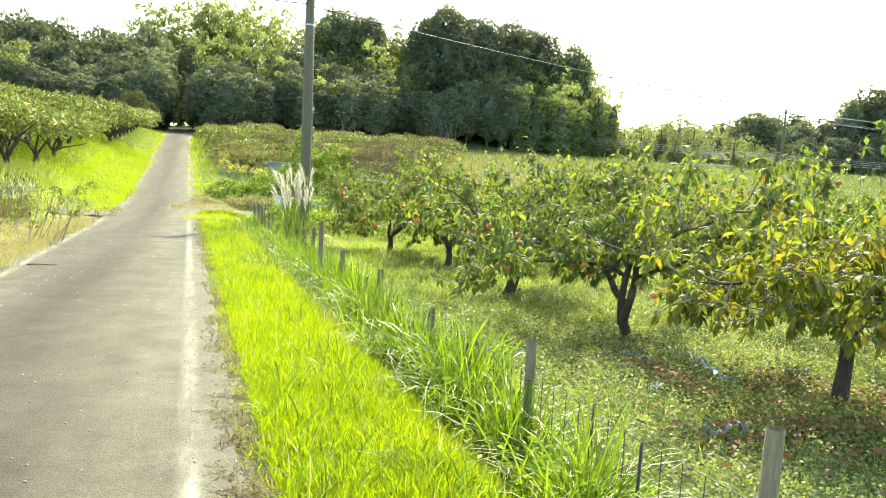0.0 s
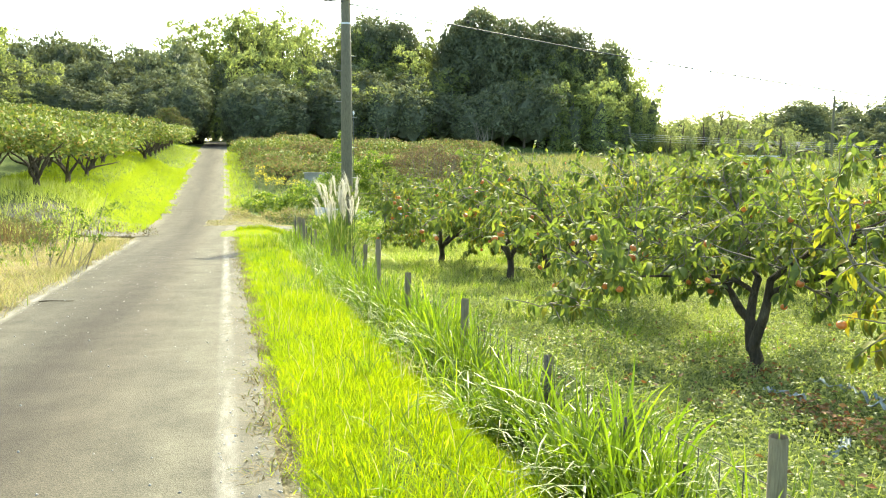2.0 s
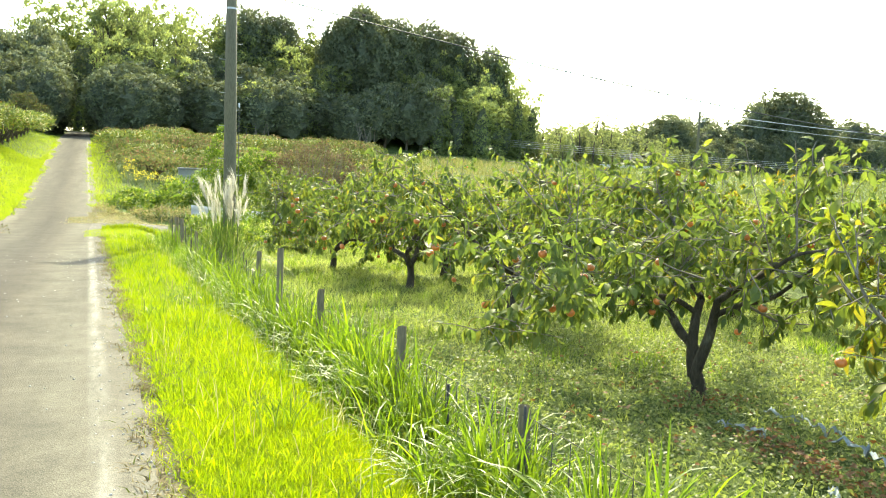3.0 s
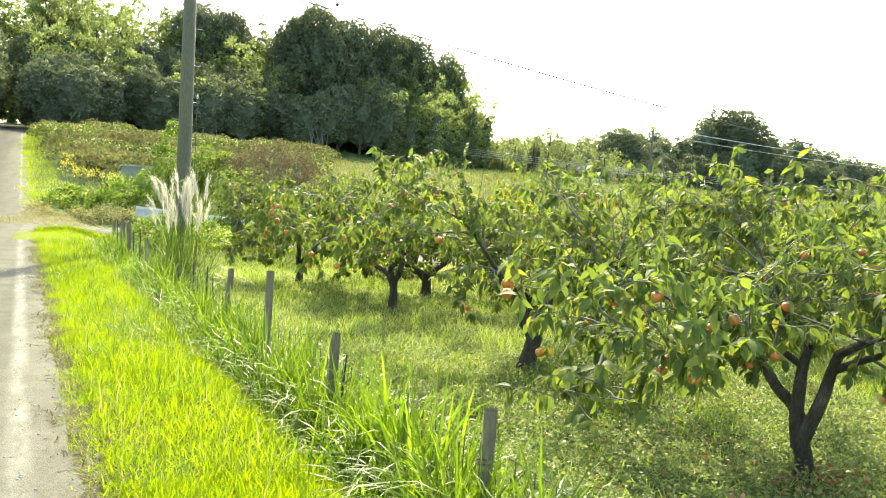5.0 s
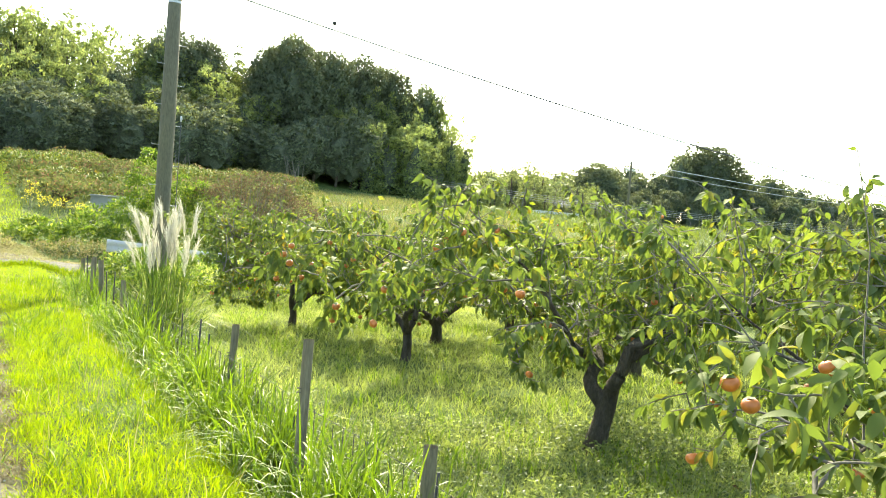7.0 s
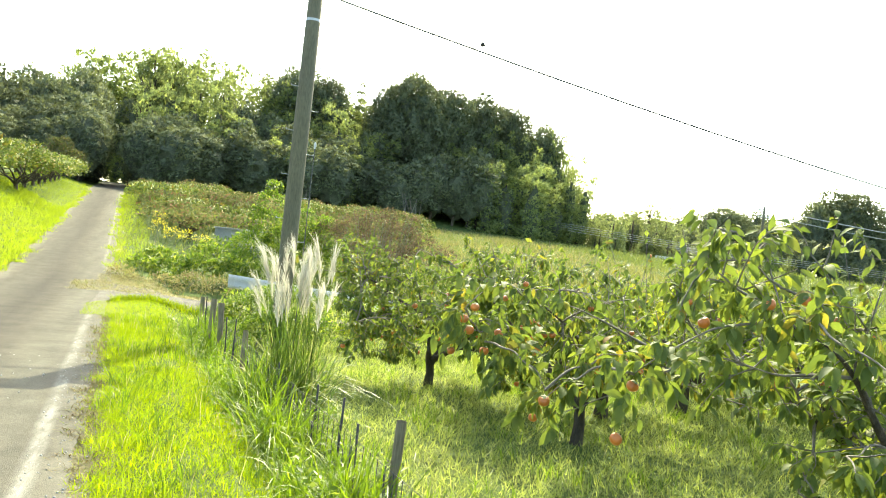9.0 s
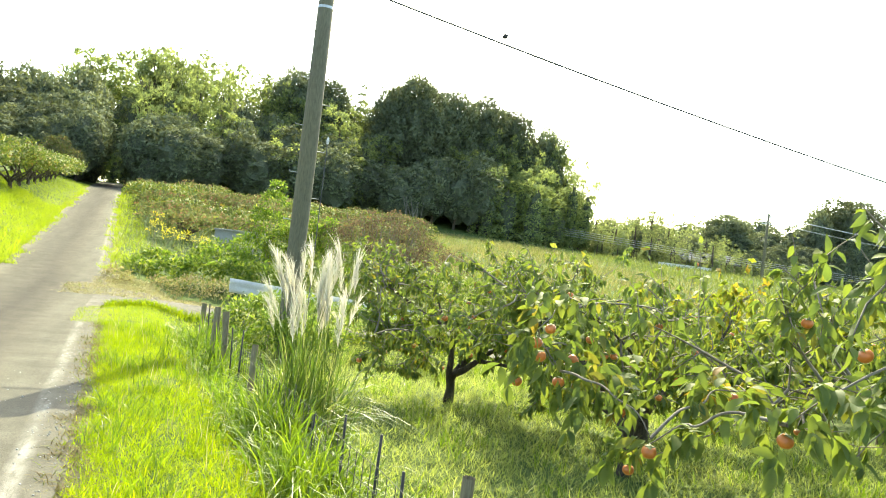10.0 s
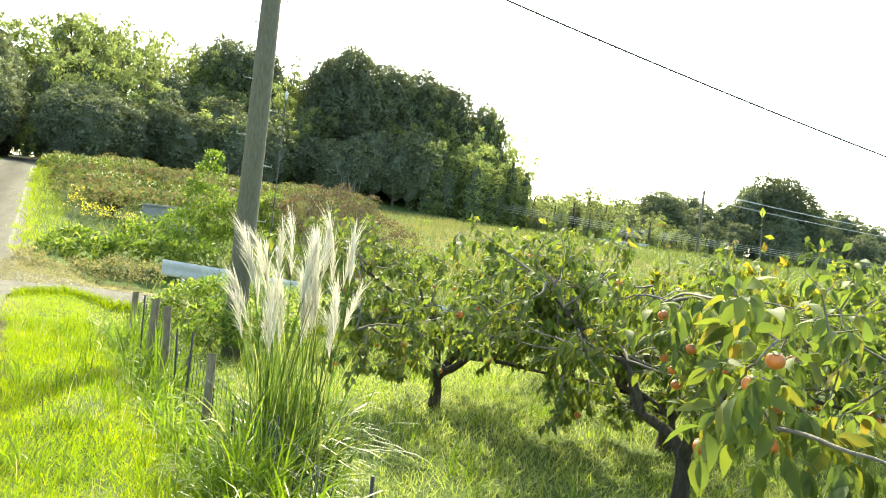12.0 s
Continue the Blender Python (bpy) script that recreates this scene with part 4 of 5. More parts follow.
wire((2.45, 25.75, 6.55), (74.0, 25.7, 4.3), 2.2, 0.02)
thin = wire((2.45, 25.75, 6.75), (74.0, 25.7, 4.6), 2.2, 0.004)
bm = bmesh.new()
bmesh.ops.create_icosphere(bm, subdivisions=2, radius=0.055)
bmesh.ops.translate(bm, verts=bm.verts, vec=(6.15, 25.75, 6.17))
part("marker_ball", bm, M["stake"], thin, "small dark ball clipped on the cable")
wire((2.45, 25.75, 6.6), (-60.0, 26.5, 9.0), 0.4, 0.022)
utility_pole(74.0, 26.0, 7.5, label="grey concrete utility pole beyond the orchard")
utility_pole(-60.0, 26.8, 8.0, label="grey concrete utility pole beyond the orchard")

rod = new("garden_lamp")
rod.location = (2.45, 24.0, float(ground_z(2.45, 24.0)) - 0.05)
soup("rod", *tube([(0, 0, 0), (0, 0, 4.05)], 0.008, 8), M["wire"], rod, True)
soup("lamp_head", *lathe([(0.012, 4.0), (0.02, 4.02), (0.026, 4.06), (0.02, 4.1), (0.008, 4.12)], 12), M["white"], rod, True)
tagged(rod, "thin dark rod with a small white lamp on top", "lamp post")


# ---- wire fence ----
def build_fence():
    fence = new("wire_fence")
    fence.location = at_u(FENCE_U, 4.5)
    o = np.array(fence.location)

    def stick(name, y, h, r, mat, lean, sides, du=0.0, sink=0.2):
        x, yy, z = (float(v) for v in at_u(FENCE_U + du, y))
        a = np.array([x, yy, z - sink]) - o
        b = np.array([x + lean[0] * h, yy + lean[1] * h, z + h]) - o
        mid = (a + b) / 2 + rng.normal(0, 0.006, 3)
        return soup(name, *tube([a, mid, b], [r, r * 0.97, r * 0.93], sides), M[mat], fence)

    for y, h, u in ((2.36, 1.04, 2.03), (4.38, 0.95, 2.015), (6.77, 0.78, 2.11), (8.33, 0.91, 1.99), (10.29, 0.91, 1.95), (11.8, 1.15, 1.9), (14.4, 1.0, 2.17), (19.45, 0.91, 1.95), (21.47, 1.06, 1.92), (21.95, 1.01, 1.81), (25.0, 0.9, 1.95)):
        post = stick("post", y, h, 0.046 if y > 20 else 0.037, "post", rng.normal(0, 0.02, 2), 8, u - FENCE_U)
        # a twist of wire that ties the mesh to the post
        x, yy, z = (float(v) for v in at_u(u, y))
        for f in (0.35, 0.72):
            a = np.linspace(0, 4 * np.pi, 21)
            ring = np.stack([x + 0.041 * np.cos(a) + rng.normal(0, 0.001, 21), yy + 0.041 * np.sin(a), z + h * f + 0.012 * a / np.pi - 0.02], 1) - o
            soup("wire_tie", *tube(ring, 0.0025, 4), M["stake"], post)
    for y, h, u in ((15.84, 0.87, 2.21), (7.61, 0.68, 2.05), (15.2, 0.8, 2.18), (16.6, 0.84, 2.2), (20.4, 0.95, 1.93), (20.8, 0.92, 1.92), (22.4, 1.0, 1.8)):
        stick("stake", y, h, 0.011, "stake", rng.normal(0, 0.03, 2), 6, u - FENCE_U)
    for y in np.arange(2.2, 25.6, 0.92):
        stick("stake", y + rng.normal(0, 0.15), rng.uniform(0.55, 0.85), 0.009, "stake", rng.normal(0, 0.06, 2), 6, rng.normal(0, 0.05))
    ys = np.arange(1.0, 25.6, 0.16)
    pieces = []
    for y in ys:
        x, yy, z = (float(v) for v in at_u(FENCE_U, y))
        pieces.append(tube(np.array([[x, yy, z], [x, yy, z + 0.72]]) - o, 0.003, 4))
    for h in (0.1, 0.25, 0.4, 0.56, 0.72):
        x, yy, z = at_u(FENCE_U, np.arange(1.0, 25.6, 0.8))
        pieces.append(tube(np.stack([x, yy, z + h + 0.015 * np.sin(yy * 5)], 1) - o, 0.0026, 4))
    soup("wire_mesh", *join(*pieces), M["stake"], fence)["kind"] = "stuff"
    tagged(fence, "low wire mesh fence on weathered wooden posts", "fence")


build_fence()


# ---- plume grass clump ----
def plume_clump(x, y, fans, seed, height=1.95):
    """Stems rising from one foot; each fan leans as a group and carries soft one-sided plumes."""
    global rng
    keep, rng = rng, np.random.default_rng(seed)
    c = new("plume_grass")
    c.location = (x, y, float(ground_z(x, y)))
    n = 330
    b = np.concatenate([rng.normal(0, 0.2, (n, 1)), rng.normal(0, 0.16, (n, 1)), np.zeros((n, 1))], 1)
    V, F = blades(b, height * rng.uniform(0.25, 0.62, n), np.clip(rng.normal(0, 0.4, (n, 2)), -0.7, 0.7) + [0.1, 0], 0.021 * rng.uniform(0.6, 1.3, n), 0.85, 7, 1.0)
    m = 130
    b = np.concatenate([rng.normal(0, 0.15, (m, 2)), np.zeros((m, 1))], 1)
    V2, F2 = blades(b, height * rng.uniform(0.4, 0.7, m), rng.normal(0, 0.14, (m, 2)), 0.012 * rng.uniform(0.6, 1.2, m), 0.6, 6)
    soup("blades", *join((V, F), (V2, F2)), M["reed"], c)["kind"] = "stuff"
    for dx, spread, count in fans:
        for k in range(count):
            s = np.array([dx * 0.8 + rng.normal(0, 0.05), rng.normal(0, 0.07), 0])
            h = height * rng.uniform(0.48, 0.74)
            lean = np.array([spread * rng.uniform(-1, 1), rng.normal(0, 0.08), 0]) + [dx * 0.12, 0, 0]
            t = np.linspace(0, 1, 7)[:, None]
            line = s + np.array([0, 0, h]) * t + lean * t ** 2
            st = soup("stem", *tube(line, np.linspace(0.006, 0.003, 7), 5), M["reed"], c)
            # a soft plume: strands hug an axis that nods to one side and fray towards its tip
            q, size = 78, rng.uniform(0.38, 0.55)
            way, nod = unit(line[6] - line[4]), np.array([rng.uniform(-0.28, 0.06), rng.normal(0, 0.06), 0])

            def along(f):
                return line[6] + way * f * size + nod * f ** 2 * size

            f0 = rng.uniform(0, 0.7, (q, 1))
            out = unit(rng.normal(0, 1, (q, 3)) * [1, 1, 0.3] + [-0.5, 0, 0])
            f1, f2 = f0 + 0.22, f0 + rng.uniform(0.34, 0.58, (q, 1))
            r = rng.uniform(0.25, 1.0, (q, 1))
            p0, a1, a2 = along(f0), along(f1) + out * 0.034 * r, along(f2) + out * 0.09 * r - np.array([0, 0, 0.04]) * r
            w = unit(np.cross(way + 0 * out, rng.normal(0, 1, (q, 3)))) * 0.002
            v = np.stack([p0 - w * 0.5, p0 + w * 0.5, a1 + w, a1 - w, a2], 1).reshape(-1, 3)
            o = np.arange(q)[:, None] * 5
            soup("plume", v, np.concatenate([o + [[0, 1, 2]], o + [[0, 2, 3]], o + [[3, 2, 4]]]), M["plume"], st)
    rng = keep
    return tagged(c, "tall clump of pampas-like grass with feathery cream plumes", "grass clump")


plume_clump(1.52, 18.7, ((-0.14, 0.3, 22), (0.34, 0.15, 13)), 8, 2.3)


# ---- scraps under the trees ----
def plastic_scrap(x, y, length, turn, seed):
    """A crumpled strip of torn plastic sheet lying in the weeds."""
    r = np.random.default_rng(seed)
    n = 26
    t = np.linspace(-0.5, 0.5, n)
    px = t * length * math.cos(turn) + 0.06 * np.sin(t * 9 + seed)
    py = t * length * math.sin(turn) + 0.06 * np.cos(t * 11)
    w = 0.022 * (0.3 + r.random(n))
    pz = ground_z(x + px, y + py) - float(ground_z(x, y)) + 0.08 + r.normal(0, 0.025, n)
    rows = []
    for k, dz in ((-1, 0), (-0.3, 0.03), (0.4, -0.01), (1, 0.02)):
        rows.append(np.stack([px - math.sin(turn) * w * k, py + math.cos(turn) * w * k, pz + dz * r.random(n)], 1))
    v = np.stack(rows, 1).reshape(-1, 3)
    i, j = np.arange(n - 1)[:, None] * 4, np.arange(3)[None]
    f = np.stack([i + j, i + j + 1, i + j + 5, i + j + 4], -1).reshape(-1, 4)
    ob = soup("plastic_scrap", v, f, M["scrap"], smooth=True)
    ob.location = (x, y, float(ground_z(x, y)))
    return tagged(ob, "torn crumpled strip of blue plastic lying in the weeds", "plastic scrap", "plastic scraps")


for k, (x, y, ln, turn) in enumerate(((5.5, 8.3, 0.8, -1.5), (5.3, 7.45, 0.7, -1.7), (6.3, 7.4, 0.35, 0.4), (6.75, 6.5, 0.5, 0.2), (4.75, 8.3, 0.5, -1.2), (4.1, 5.5, 0.5, 0.1), (4.15, 6.8, 0.35, 0.5))):
    plastic_scrap(x, y, ln, turn, 40 + k)


# ---- guard rail at the crossing ----
def guard_rail(x0, x1, y, z0, z1):
    g = new("guard_rail")
    g.location = (x0, y, z0 - 0.75)
    prof = [(0, 0.0), (0.03, 0.06), (0.03, 0.11), (0.0, 0.17), (0.0, 0.21), (0.03, 0.27), (0.03, 0.32), (0.0, 0.38)]
    vs, fs, n = [], [], 2
    for k, xx in enumerate((0, x1 - x0)):
        dz = 0.75 - 0.38 + (z1 - z0) * k
        vs += [(xx, -d, h + dz) for d, h in prof] + [(xx, 0.02 - d, h + dz) for d, h in prof]
    m = len(prof)
    for k in range(m - 1):
        fs += [(k, k + 1, 2 * m + k + 1, 2 * m + k), (m + k, 3 * m + k, 3 * m + k + 1, m + k + 1)]
    fs += [(0, 2 * m, 3 * m, m), (m - 1, 2 * m - 1, 4 * m - 1, 3 * m - 1)]
    for e in (0, 2 * m):
        fs += [(e + k, e + m + k, e + m + k + 1, e + k + 1) for k in range(m - 1)]
    soup("beam", vs, fs, M["white"], g)
    for xx in np.arange(0.55, x1 - x0, 2.0):
        dz = (z1 - z0) * xx / (x1 - x0)
        soup("post", *tube([(xx, 0.08, -0.6), (xx, 0.08, 0.72 + dz)], 0.055, 10), M["white"], g, True)
    return tagged(g, "white painted steel guard rail beside the lane", "guard rail")


guard_rail(1.93, 9.9, 33.0, 0.2, -0.45)


# ---- shrubs, vines and weeds by the crossing ----
def leaf_cloud(centres, radii, n, size, squash=0.8, facing=0.0):
    """Leaves spread on and in a few overlapping lumps."""
    c, r = np.asarray(centres, float), np.asarray(radii, float)
    k = rng.choice(len(c), n, p=r ** 2 / (r ** 2).sum())
    d = unit(rng.normal(0, 1, (n, 3)))
    d[:, 2] = np.where(d[:, 2] < -0.5, -d[:, 2], d[:, 2])
    p = c[k] + d * (r[k] * (rng.uniform(0.5, 1.05, n) ** 0.6 + 0.35 * rng.random(n) ** 6))[:, None] * [1, 1, squash]
    way = d * 0.7 + rng.normal(0, 0.7, (n, 3))
    s = size * rng.uniform(0.6, 1.3, n)
    if facing:
        # the way each leaf faces: outward from its lump, a little ruffled
        return p, way, s, unit(d * [1, 1, 1 / squash] + rng.normal(0, facing, (n, 3)))
    return p, way, s


def shrub(x, y, lumps, n, size, mat, name, label, cat, stems=8, height=1.0):
    s = new(name)
    s.location = (x, y, float(ground_z(x, y)))
    c = [p[:3] for p in lumps]
    V, F = leaves(*(lambda p, w, z: (p, w, z, z * 0.42))(*leaf_cloud(c, [p[3] for p in lumps], n, size)), 0.15)
    soup("foliage", V, F, M[mat], s)["kind"] = "stuff"
    for k in range(stems):
        lump = lumps[k % len(lumps)]
        a = np.array([lump[0] * 0.5, lump[1] * 0.5, -0.1]) + rng.normal(0, 0.05, 3)
        p = wander(a, np.array(lump[:3]) - a, np.linalg.norm(np.array(lump[:3]) - a) + 0.2, 5, 0.1)
        soup("stem", *tube(p, np.linspace(0.004 + 0.006 * lump[2], 0.004, 5), 5), M["twig"], s)
    return tagged(s, label, cat)


shrub(4.1, 39.0, [(-1.0, 0, 1.3, 0.75), (-0.5, 0, 2.2, 0.65), (-0.45, 0.1, 3.1, 0.45), (0.2, 0.2, 1.5, 0.85), (0.8, 0, 2.0, 0.7), (1.3, 0.1, 1.2, 0.75), (0.4, 0, 0.8, 0.9), (-0.4, 0, 3.6, 0.28), (0.9, 0, 2.7, 0.3), (-0.9, 0, 2.6, 0.3), (1.4, 0, 2.0, 0.5), (1.6, 0.1, 2.5, 0.3), (2.0, 0, 1.3, 0.6)], 11500, 0.12, "shrub", "bush", "tall upright light-green leafy bush behind the pole", "bush", 14)
shrub(0.4, 36.5, [(0, 0, 0.4, 0.6), (0.9, 0.2, 0.5, 0.6), (1.9, 0, 0.55, 0.65), (-0.9, 0.4, 0.35, 0.55), (2.8, 0.3, 0.5, 0.6), (1.2, 1.4, 0.8, 0.7), (-0.4, 1.8, 0.6, 0.6), (2.4, 1.6, 0.7, 0.6)], 4600, 0.17, "vine", "vine_thicket", "sprawling broad-leaved green vines over a low bank", "vines")
shrub(0.2, 33.9, [(0, 0, 0.12, 0.45), (0.8, 0.3, 0.16, 0.5), (-0.9, -0.2, 0.1, 0.4), (1.5, 0.1, 0.2, 0.4), (-1.2, 0.9, 0.15, 0.5)], 2400, 0.09, "straw", "weed_bank", "low creeping weeds and dry cuttings at the lane edge", "weeds")
shrub(-0.5, 42.0, [(0.4, 0, 1.0, 0.35), (0.9, 0, 0.8, 0.35), (1.5, 0.2, 0.75, 0.3), (0.4, 0.2, 1.4, 0.25), (2.1, 0.5, 0.7, 0.25)], 420, 0.09, "yellow", "goldenrod", "yellow flowering goldenrod weeds", "flowers")
shrub(3.0, 43.6, [(-0.8, 0, 0.5, 0.55), (0, 0.1, 0.5, 0.6), (0.8, 0, 0.5, 0.6), (1.6, 0, 0.5, 0.6)], 1500, 0.15, "vine", "vine_thicket", "green vines and weeds in front of the wall", "vines")
shrub(2.6, 32.2, [(-0.4, 0, 0.1, 0.3), (0.3, 0.1, 0.12, 0.35), (1.0, 0, 0.14, 0.35), (1.8, 0, 0.15, 0.35), (2.8, 0, 0.2, 0.4)], 1500, 0.1, "vine", "roadside_weeds", "dark weeds growing under the guard rail", "weeds")
shrub(6.6, 36.8, [(-1.6, 0, 0.6, 0.7), (-0.6, 0.2, 0.8, 0.75), (0.6, 0, 0.9, 0.8), (1.8, 0.3, 0.8, 0.8), (3.0, 0.5, 0.8, 0.8), (4.3, 1.0, 0.7, 0.8)], 4200, 0.14, "vine", "thicket", "dark green overgrown thicket behind the guard rail", "thicket", 14)
shrub(7.4, 39.0, [(-1.5, 0, 2.0, 0.7), (-0.6, 0.2, 2.3, 0.75), (0.4, 0, 2.5, 0.8), (1.4, 0.2, 2.2, 0.8), (2.3, 0, 1.8, 0.75), (3.2, 0.2, 1.5, 0.7), (0.0, 0, 1.3, 0.9), (1.5, 0, 1.2, 0.9), (0.7, 0, 3.1, 0.35), (1.8, 0.1, 2.9, 0.3), (-0.3, 0, 3.0, 0.3)], 7500, 0.1, "dry_leaf", "dry_bush", "half-bare brown bush with tangled twigs", "bush", 120)
shrub(1.6, 28.4, [(0, 0, 0.15, 0.3), (0.7, 0.1, 0.2, 0.35), (1.4, 0, 0.25, 0.4), (2.2, 0, 0.25, 0.4), (3.2, 0, 0.3, 0.45), (4.4, 0.1, 0.3, 0.45)], 2600, 0.09, "clover", "lane_weeds", "leafy green weeds along the lane edge", "weeds", 12)
shrub(3.6, 29.6, [(0, 0, 0.25, 0.4), (0.8, 0.1, 0.3, 0.45), (1.6, 0, 0.3, 0.45)], 1500, 0.08, "tall", "roadside_weeds", "grey-green weeds at the foot of the pole", "weeds")
shrub(1.7, 25.3, [(-0.1, 0, 0.25, 0.35), (0.4, 0.1, 0.4, 0.42), (0.9, 0.2, 0.45, 0.45), (1.4, 0.3, 0.4, 0.42), (0.5, 0.5, 0.6, 0.35)], 2600, 0.1, "vine", "pole_foot_weeds", "dark leafy weeds around the foot of the pole", "weeds", 10)
shrub(1.3, 26.9, [(0, 0, 0.3, 0.4), (0.5, 0.2, 0.55, 0.5), (1.1, 0.1, 0.75, 0.5), (1.7, 0.3, 0.7, 0.55), (0.8, 0.8, 0.6, 0.5), (2.3, 0.2, 0.6, 0.5), (0.2, 0.6, 0.35, 0.4)], 4600, 0.09, "vine", "pole_foot_weeds", "dark dense weeds growing up round the utility pole", "weeds", 14)
shrub(4.6, 27.0, [(0, 0, 0.5, 0.6), (0.9, 0.3, 0.6, 0.6), (1.8, 0.3, 0.5, 0.6), (1.0, -0.7, 0.4, 0.6)], 2600, 0.09, "leaf", "hedge_weeds", "dark mixed weeds between orchard and lane", "weeds")
shrub(-3.65, 16.1, [(0.2, 0.1, 0.3, 0.1), (0.45, 0.2, 0.55, 0.12), (0.7, 0.3, 0.75, 0.12), (0.95, 0.35, 0.95, 0.1), (-0.1, 0, 0.45, 0.1), (0.12, 0.1, 0.75, 0.1), (0.3, 0, 0.95, 0.08), (1.15, 0.4, 1.05, 0.1), (0.55, 0.2, 0.95, 0.1), (0.85, 0.3, 0.5, 0.1), (1.0, 0.3, 0.7, 0.1)], 800, 0.065, "vine", "roadside_weed", "straggling green weed leaning over the road edge", "weeds", 12)
shrub(-4.15, 15.4, [(0, 0, 0.2, 0.12), (0.06, 0, 0.38, 0.11)], 110, 0.08, "leaf", "roadside_weed", "small dark-leaved weed in the straw", "weeds", 3)
shrub(-3.5, 25.6, [(0, 0, 0.08, 0.25), (0.3, 0.1, 0.08, 0.2), (-0.5, 0, 0.1, 0.3)], 260, 0.08, "litter", "cut_branch", "dried cut branches lying at the road edge", "branches", 6)
# thin dark tube laid on the asphalt in place of a narrow cast shadow
stick = soup("fallen_stick", *tube(np.stack([np.linspace(-2.6, -2.2, 6) - 0.1, 12.2 + 0.03 * np.sin(np.arange(6)), road_z(12.2) + np.full(6, 0.03)], 1), np.linspace(0.009, 0.005, 6), 6), M["bark"])
tagged(stick, "thin dark strip standing in for a narrow shadow on the asphalt", "stick")
shrub(-4.6, 18.5, [(0, 0, 0.2, 0.25), (0.3, 0.1, 0.4, 0.25), (-0.3, 0, 0.3, 0.2)], 300, 0.07, "leaf_red", "roadside_weed", "brown dried weed beside the road", "weeds", 7)


for x, y, k in ((-5.6, 23.6, 1.0), (-6.6, 24.4, 1.2), (-7.6, 23.2, 0.9), (-8.7, 24.6, 1.1), (-9.9, 23.8, 1.2), (-11.2, 24.6, 1.0), (-4.9, 21.4, 0.7), (-12.6, 24.2, 1.1)):
    shrub(x, y, [(0, 0, 0.2 * k, 0.28 * k), (0.35 * k, 0.1, 0.35 * k, 0.22 * k), (-0.3 * k, 0, 0.45 * k, 0.16 * k), (0.1, 0.1, 0.7 * k, 0.12)], 420, 0.075, "leaf_red", "field_weed", "brownish dried weeds standing at the field edge", "weeds", 7)


shrub(-9.6, 91.0, [(0, 0, 2.0, 1.3), (1.2, 0.2, 1.7, 1.1), (-1.3, 0, 1.6, 1.1), (0.3, 0, 3.0, 0.8), (-0.6, 0, 2.9, 0.7)], 2600, 0.2, "leaf_red", "dry_bush", "brown half-bare bush behind the hillside orchard", "bush", 20)
wall = new("concrete_wall")
wall.location = (2.2, 45.0, float(ground_z(3.0, 45.0)))
part("body", box(1.0, 0, 0.5, 2.1, 0.25, 1.4, 0.02), M["concrete"], wall)
part("coping", box(1.0, -0.02, 1.22, 2.2, 0.4, 0.07, 0.015), M["concrete"], wall, "pale flat coping")
tagged(wall, "low grey concrete wall behind the weeds", "wall")


# ---- orchards farther off ----
def orchard_tree(seed, mat, crown, top, n, name, label, leaf=0.2, low=0.75):
    global rng
    keep, rng = rng, np.random.default_rng(seed)
    t = new(name)
    soup("trunk", *tube([(0, 0, -0.1), (0.02, 0, 0.15), (0.03, 0.03, 0.38)], [0.13, 0.1, 0.095], 7), M["bark"], t, True)
    lumps = []
    for k in range(6):
        a = k * 1.05 + rng.normal(0, 0.2)
        e = np.array([math.cos(a) * crown * 0.62, math.sin(a) * crown * 0.62, top * rng.uniform(0.55, 0.72)])
        p = wander((0.03, 0.03, 0.3), (e - [0, 0, 0.3]) * [0.6, 0.6, 1.0], np.linalg.norm(e) * 0.95, 7, 0.24)
        p[:, 2] = np.maximum(p[:, 2], np.linspace(0.3, 0.7, 7) ** 0.8 + 0.05)
        p[0] = (0.03, 0.03, 0.3)
        soup("limb", *tube(p, np.linspace(0.058, 0.015, 7), 5), M["bark"], t, True)
        lumps.append((*e, crown * 0.5))
    lumps.append((0, 0, top * 0.72, crown * 0.55))
    p, w, s, d = leaf_cloud([l[:3] for l in lumps], [l[3] for l in lumps], n, leaf, 0.55, 0.75)
    p[:, 2] = np.where(p[:, 2] < low, low + rng.uniform(0, 0.5, n), p[:, 2])
    p[:, 2] = np.minimum(p[:, 2], top * (0.86 + 0.22 * np.sin(p[:, 0] * 2.3 + seed) * np.cos(p[:, 1] * 1.9)) + rng.uniform(-0.2, 0.2, n) + 0.5 * rng.random(n) ** 8)
    soup("foliage", *sprays(p, w, s * 1.2, s * 0.7, d), M[mat], t, normals=np.repeat(d, 3, 0))["kind"] = "stuff"
    rng = keep
    return tagged(t, label, "tree", name + " rows")


def plant(kinds, spots):
    for k, (x, y) in enumerate(spots):
        o = kinds[k % len(kinds)]
        z = float(ground_z(x, y)) - 0.04
        s = rng.uniform(0.82, 1.15)
        m = pose(x, y, z, 0, 0, rng.uniform(0, 360)) @ Matrix.Diagonal((s, s, s * rng.uniform(0.88, 1.1), 1))
        if k < len(kinds):
            o.matrix_basis = m
        else:
            c = copy_thing(o, m)
            c.matrix_basis = m


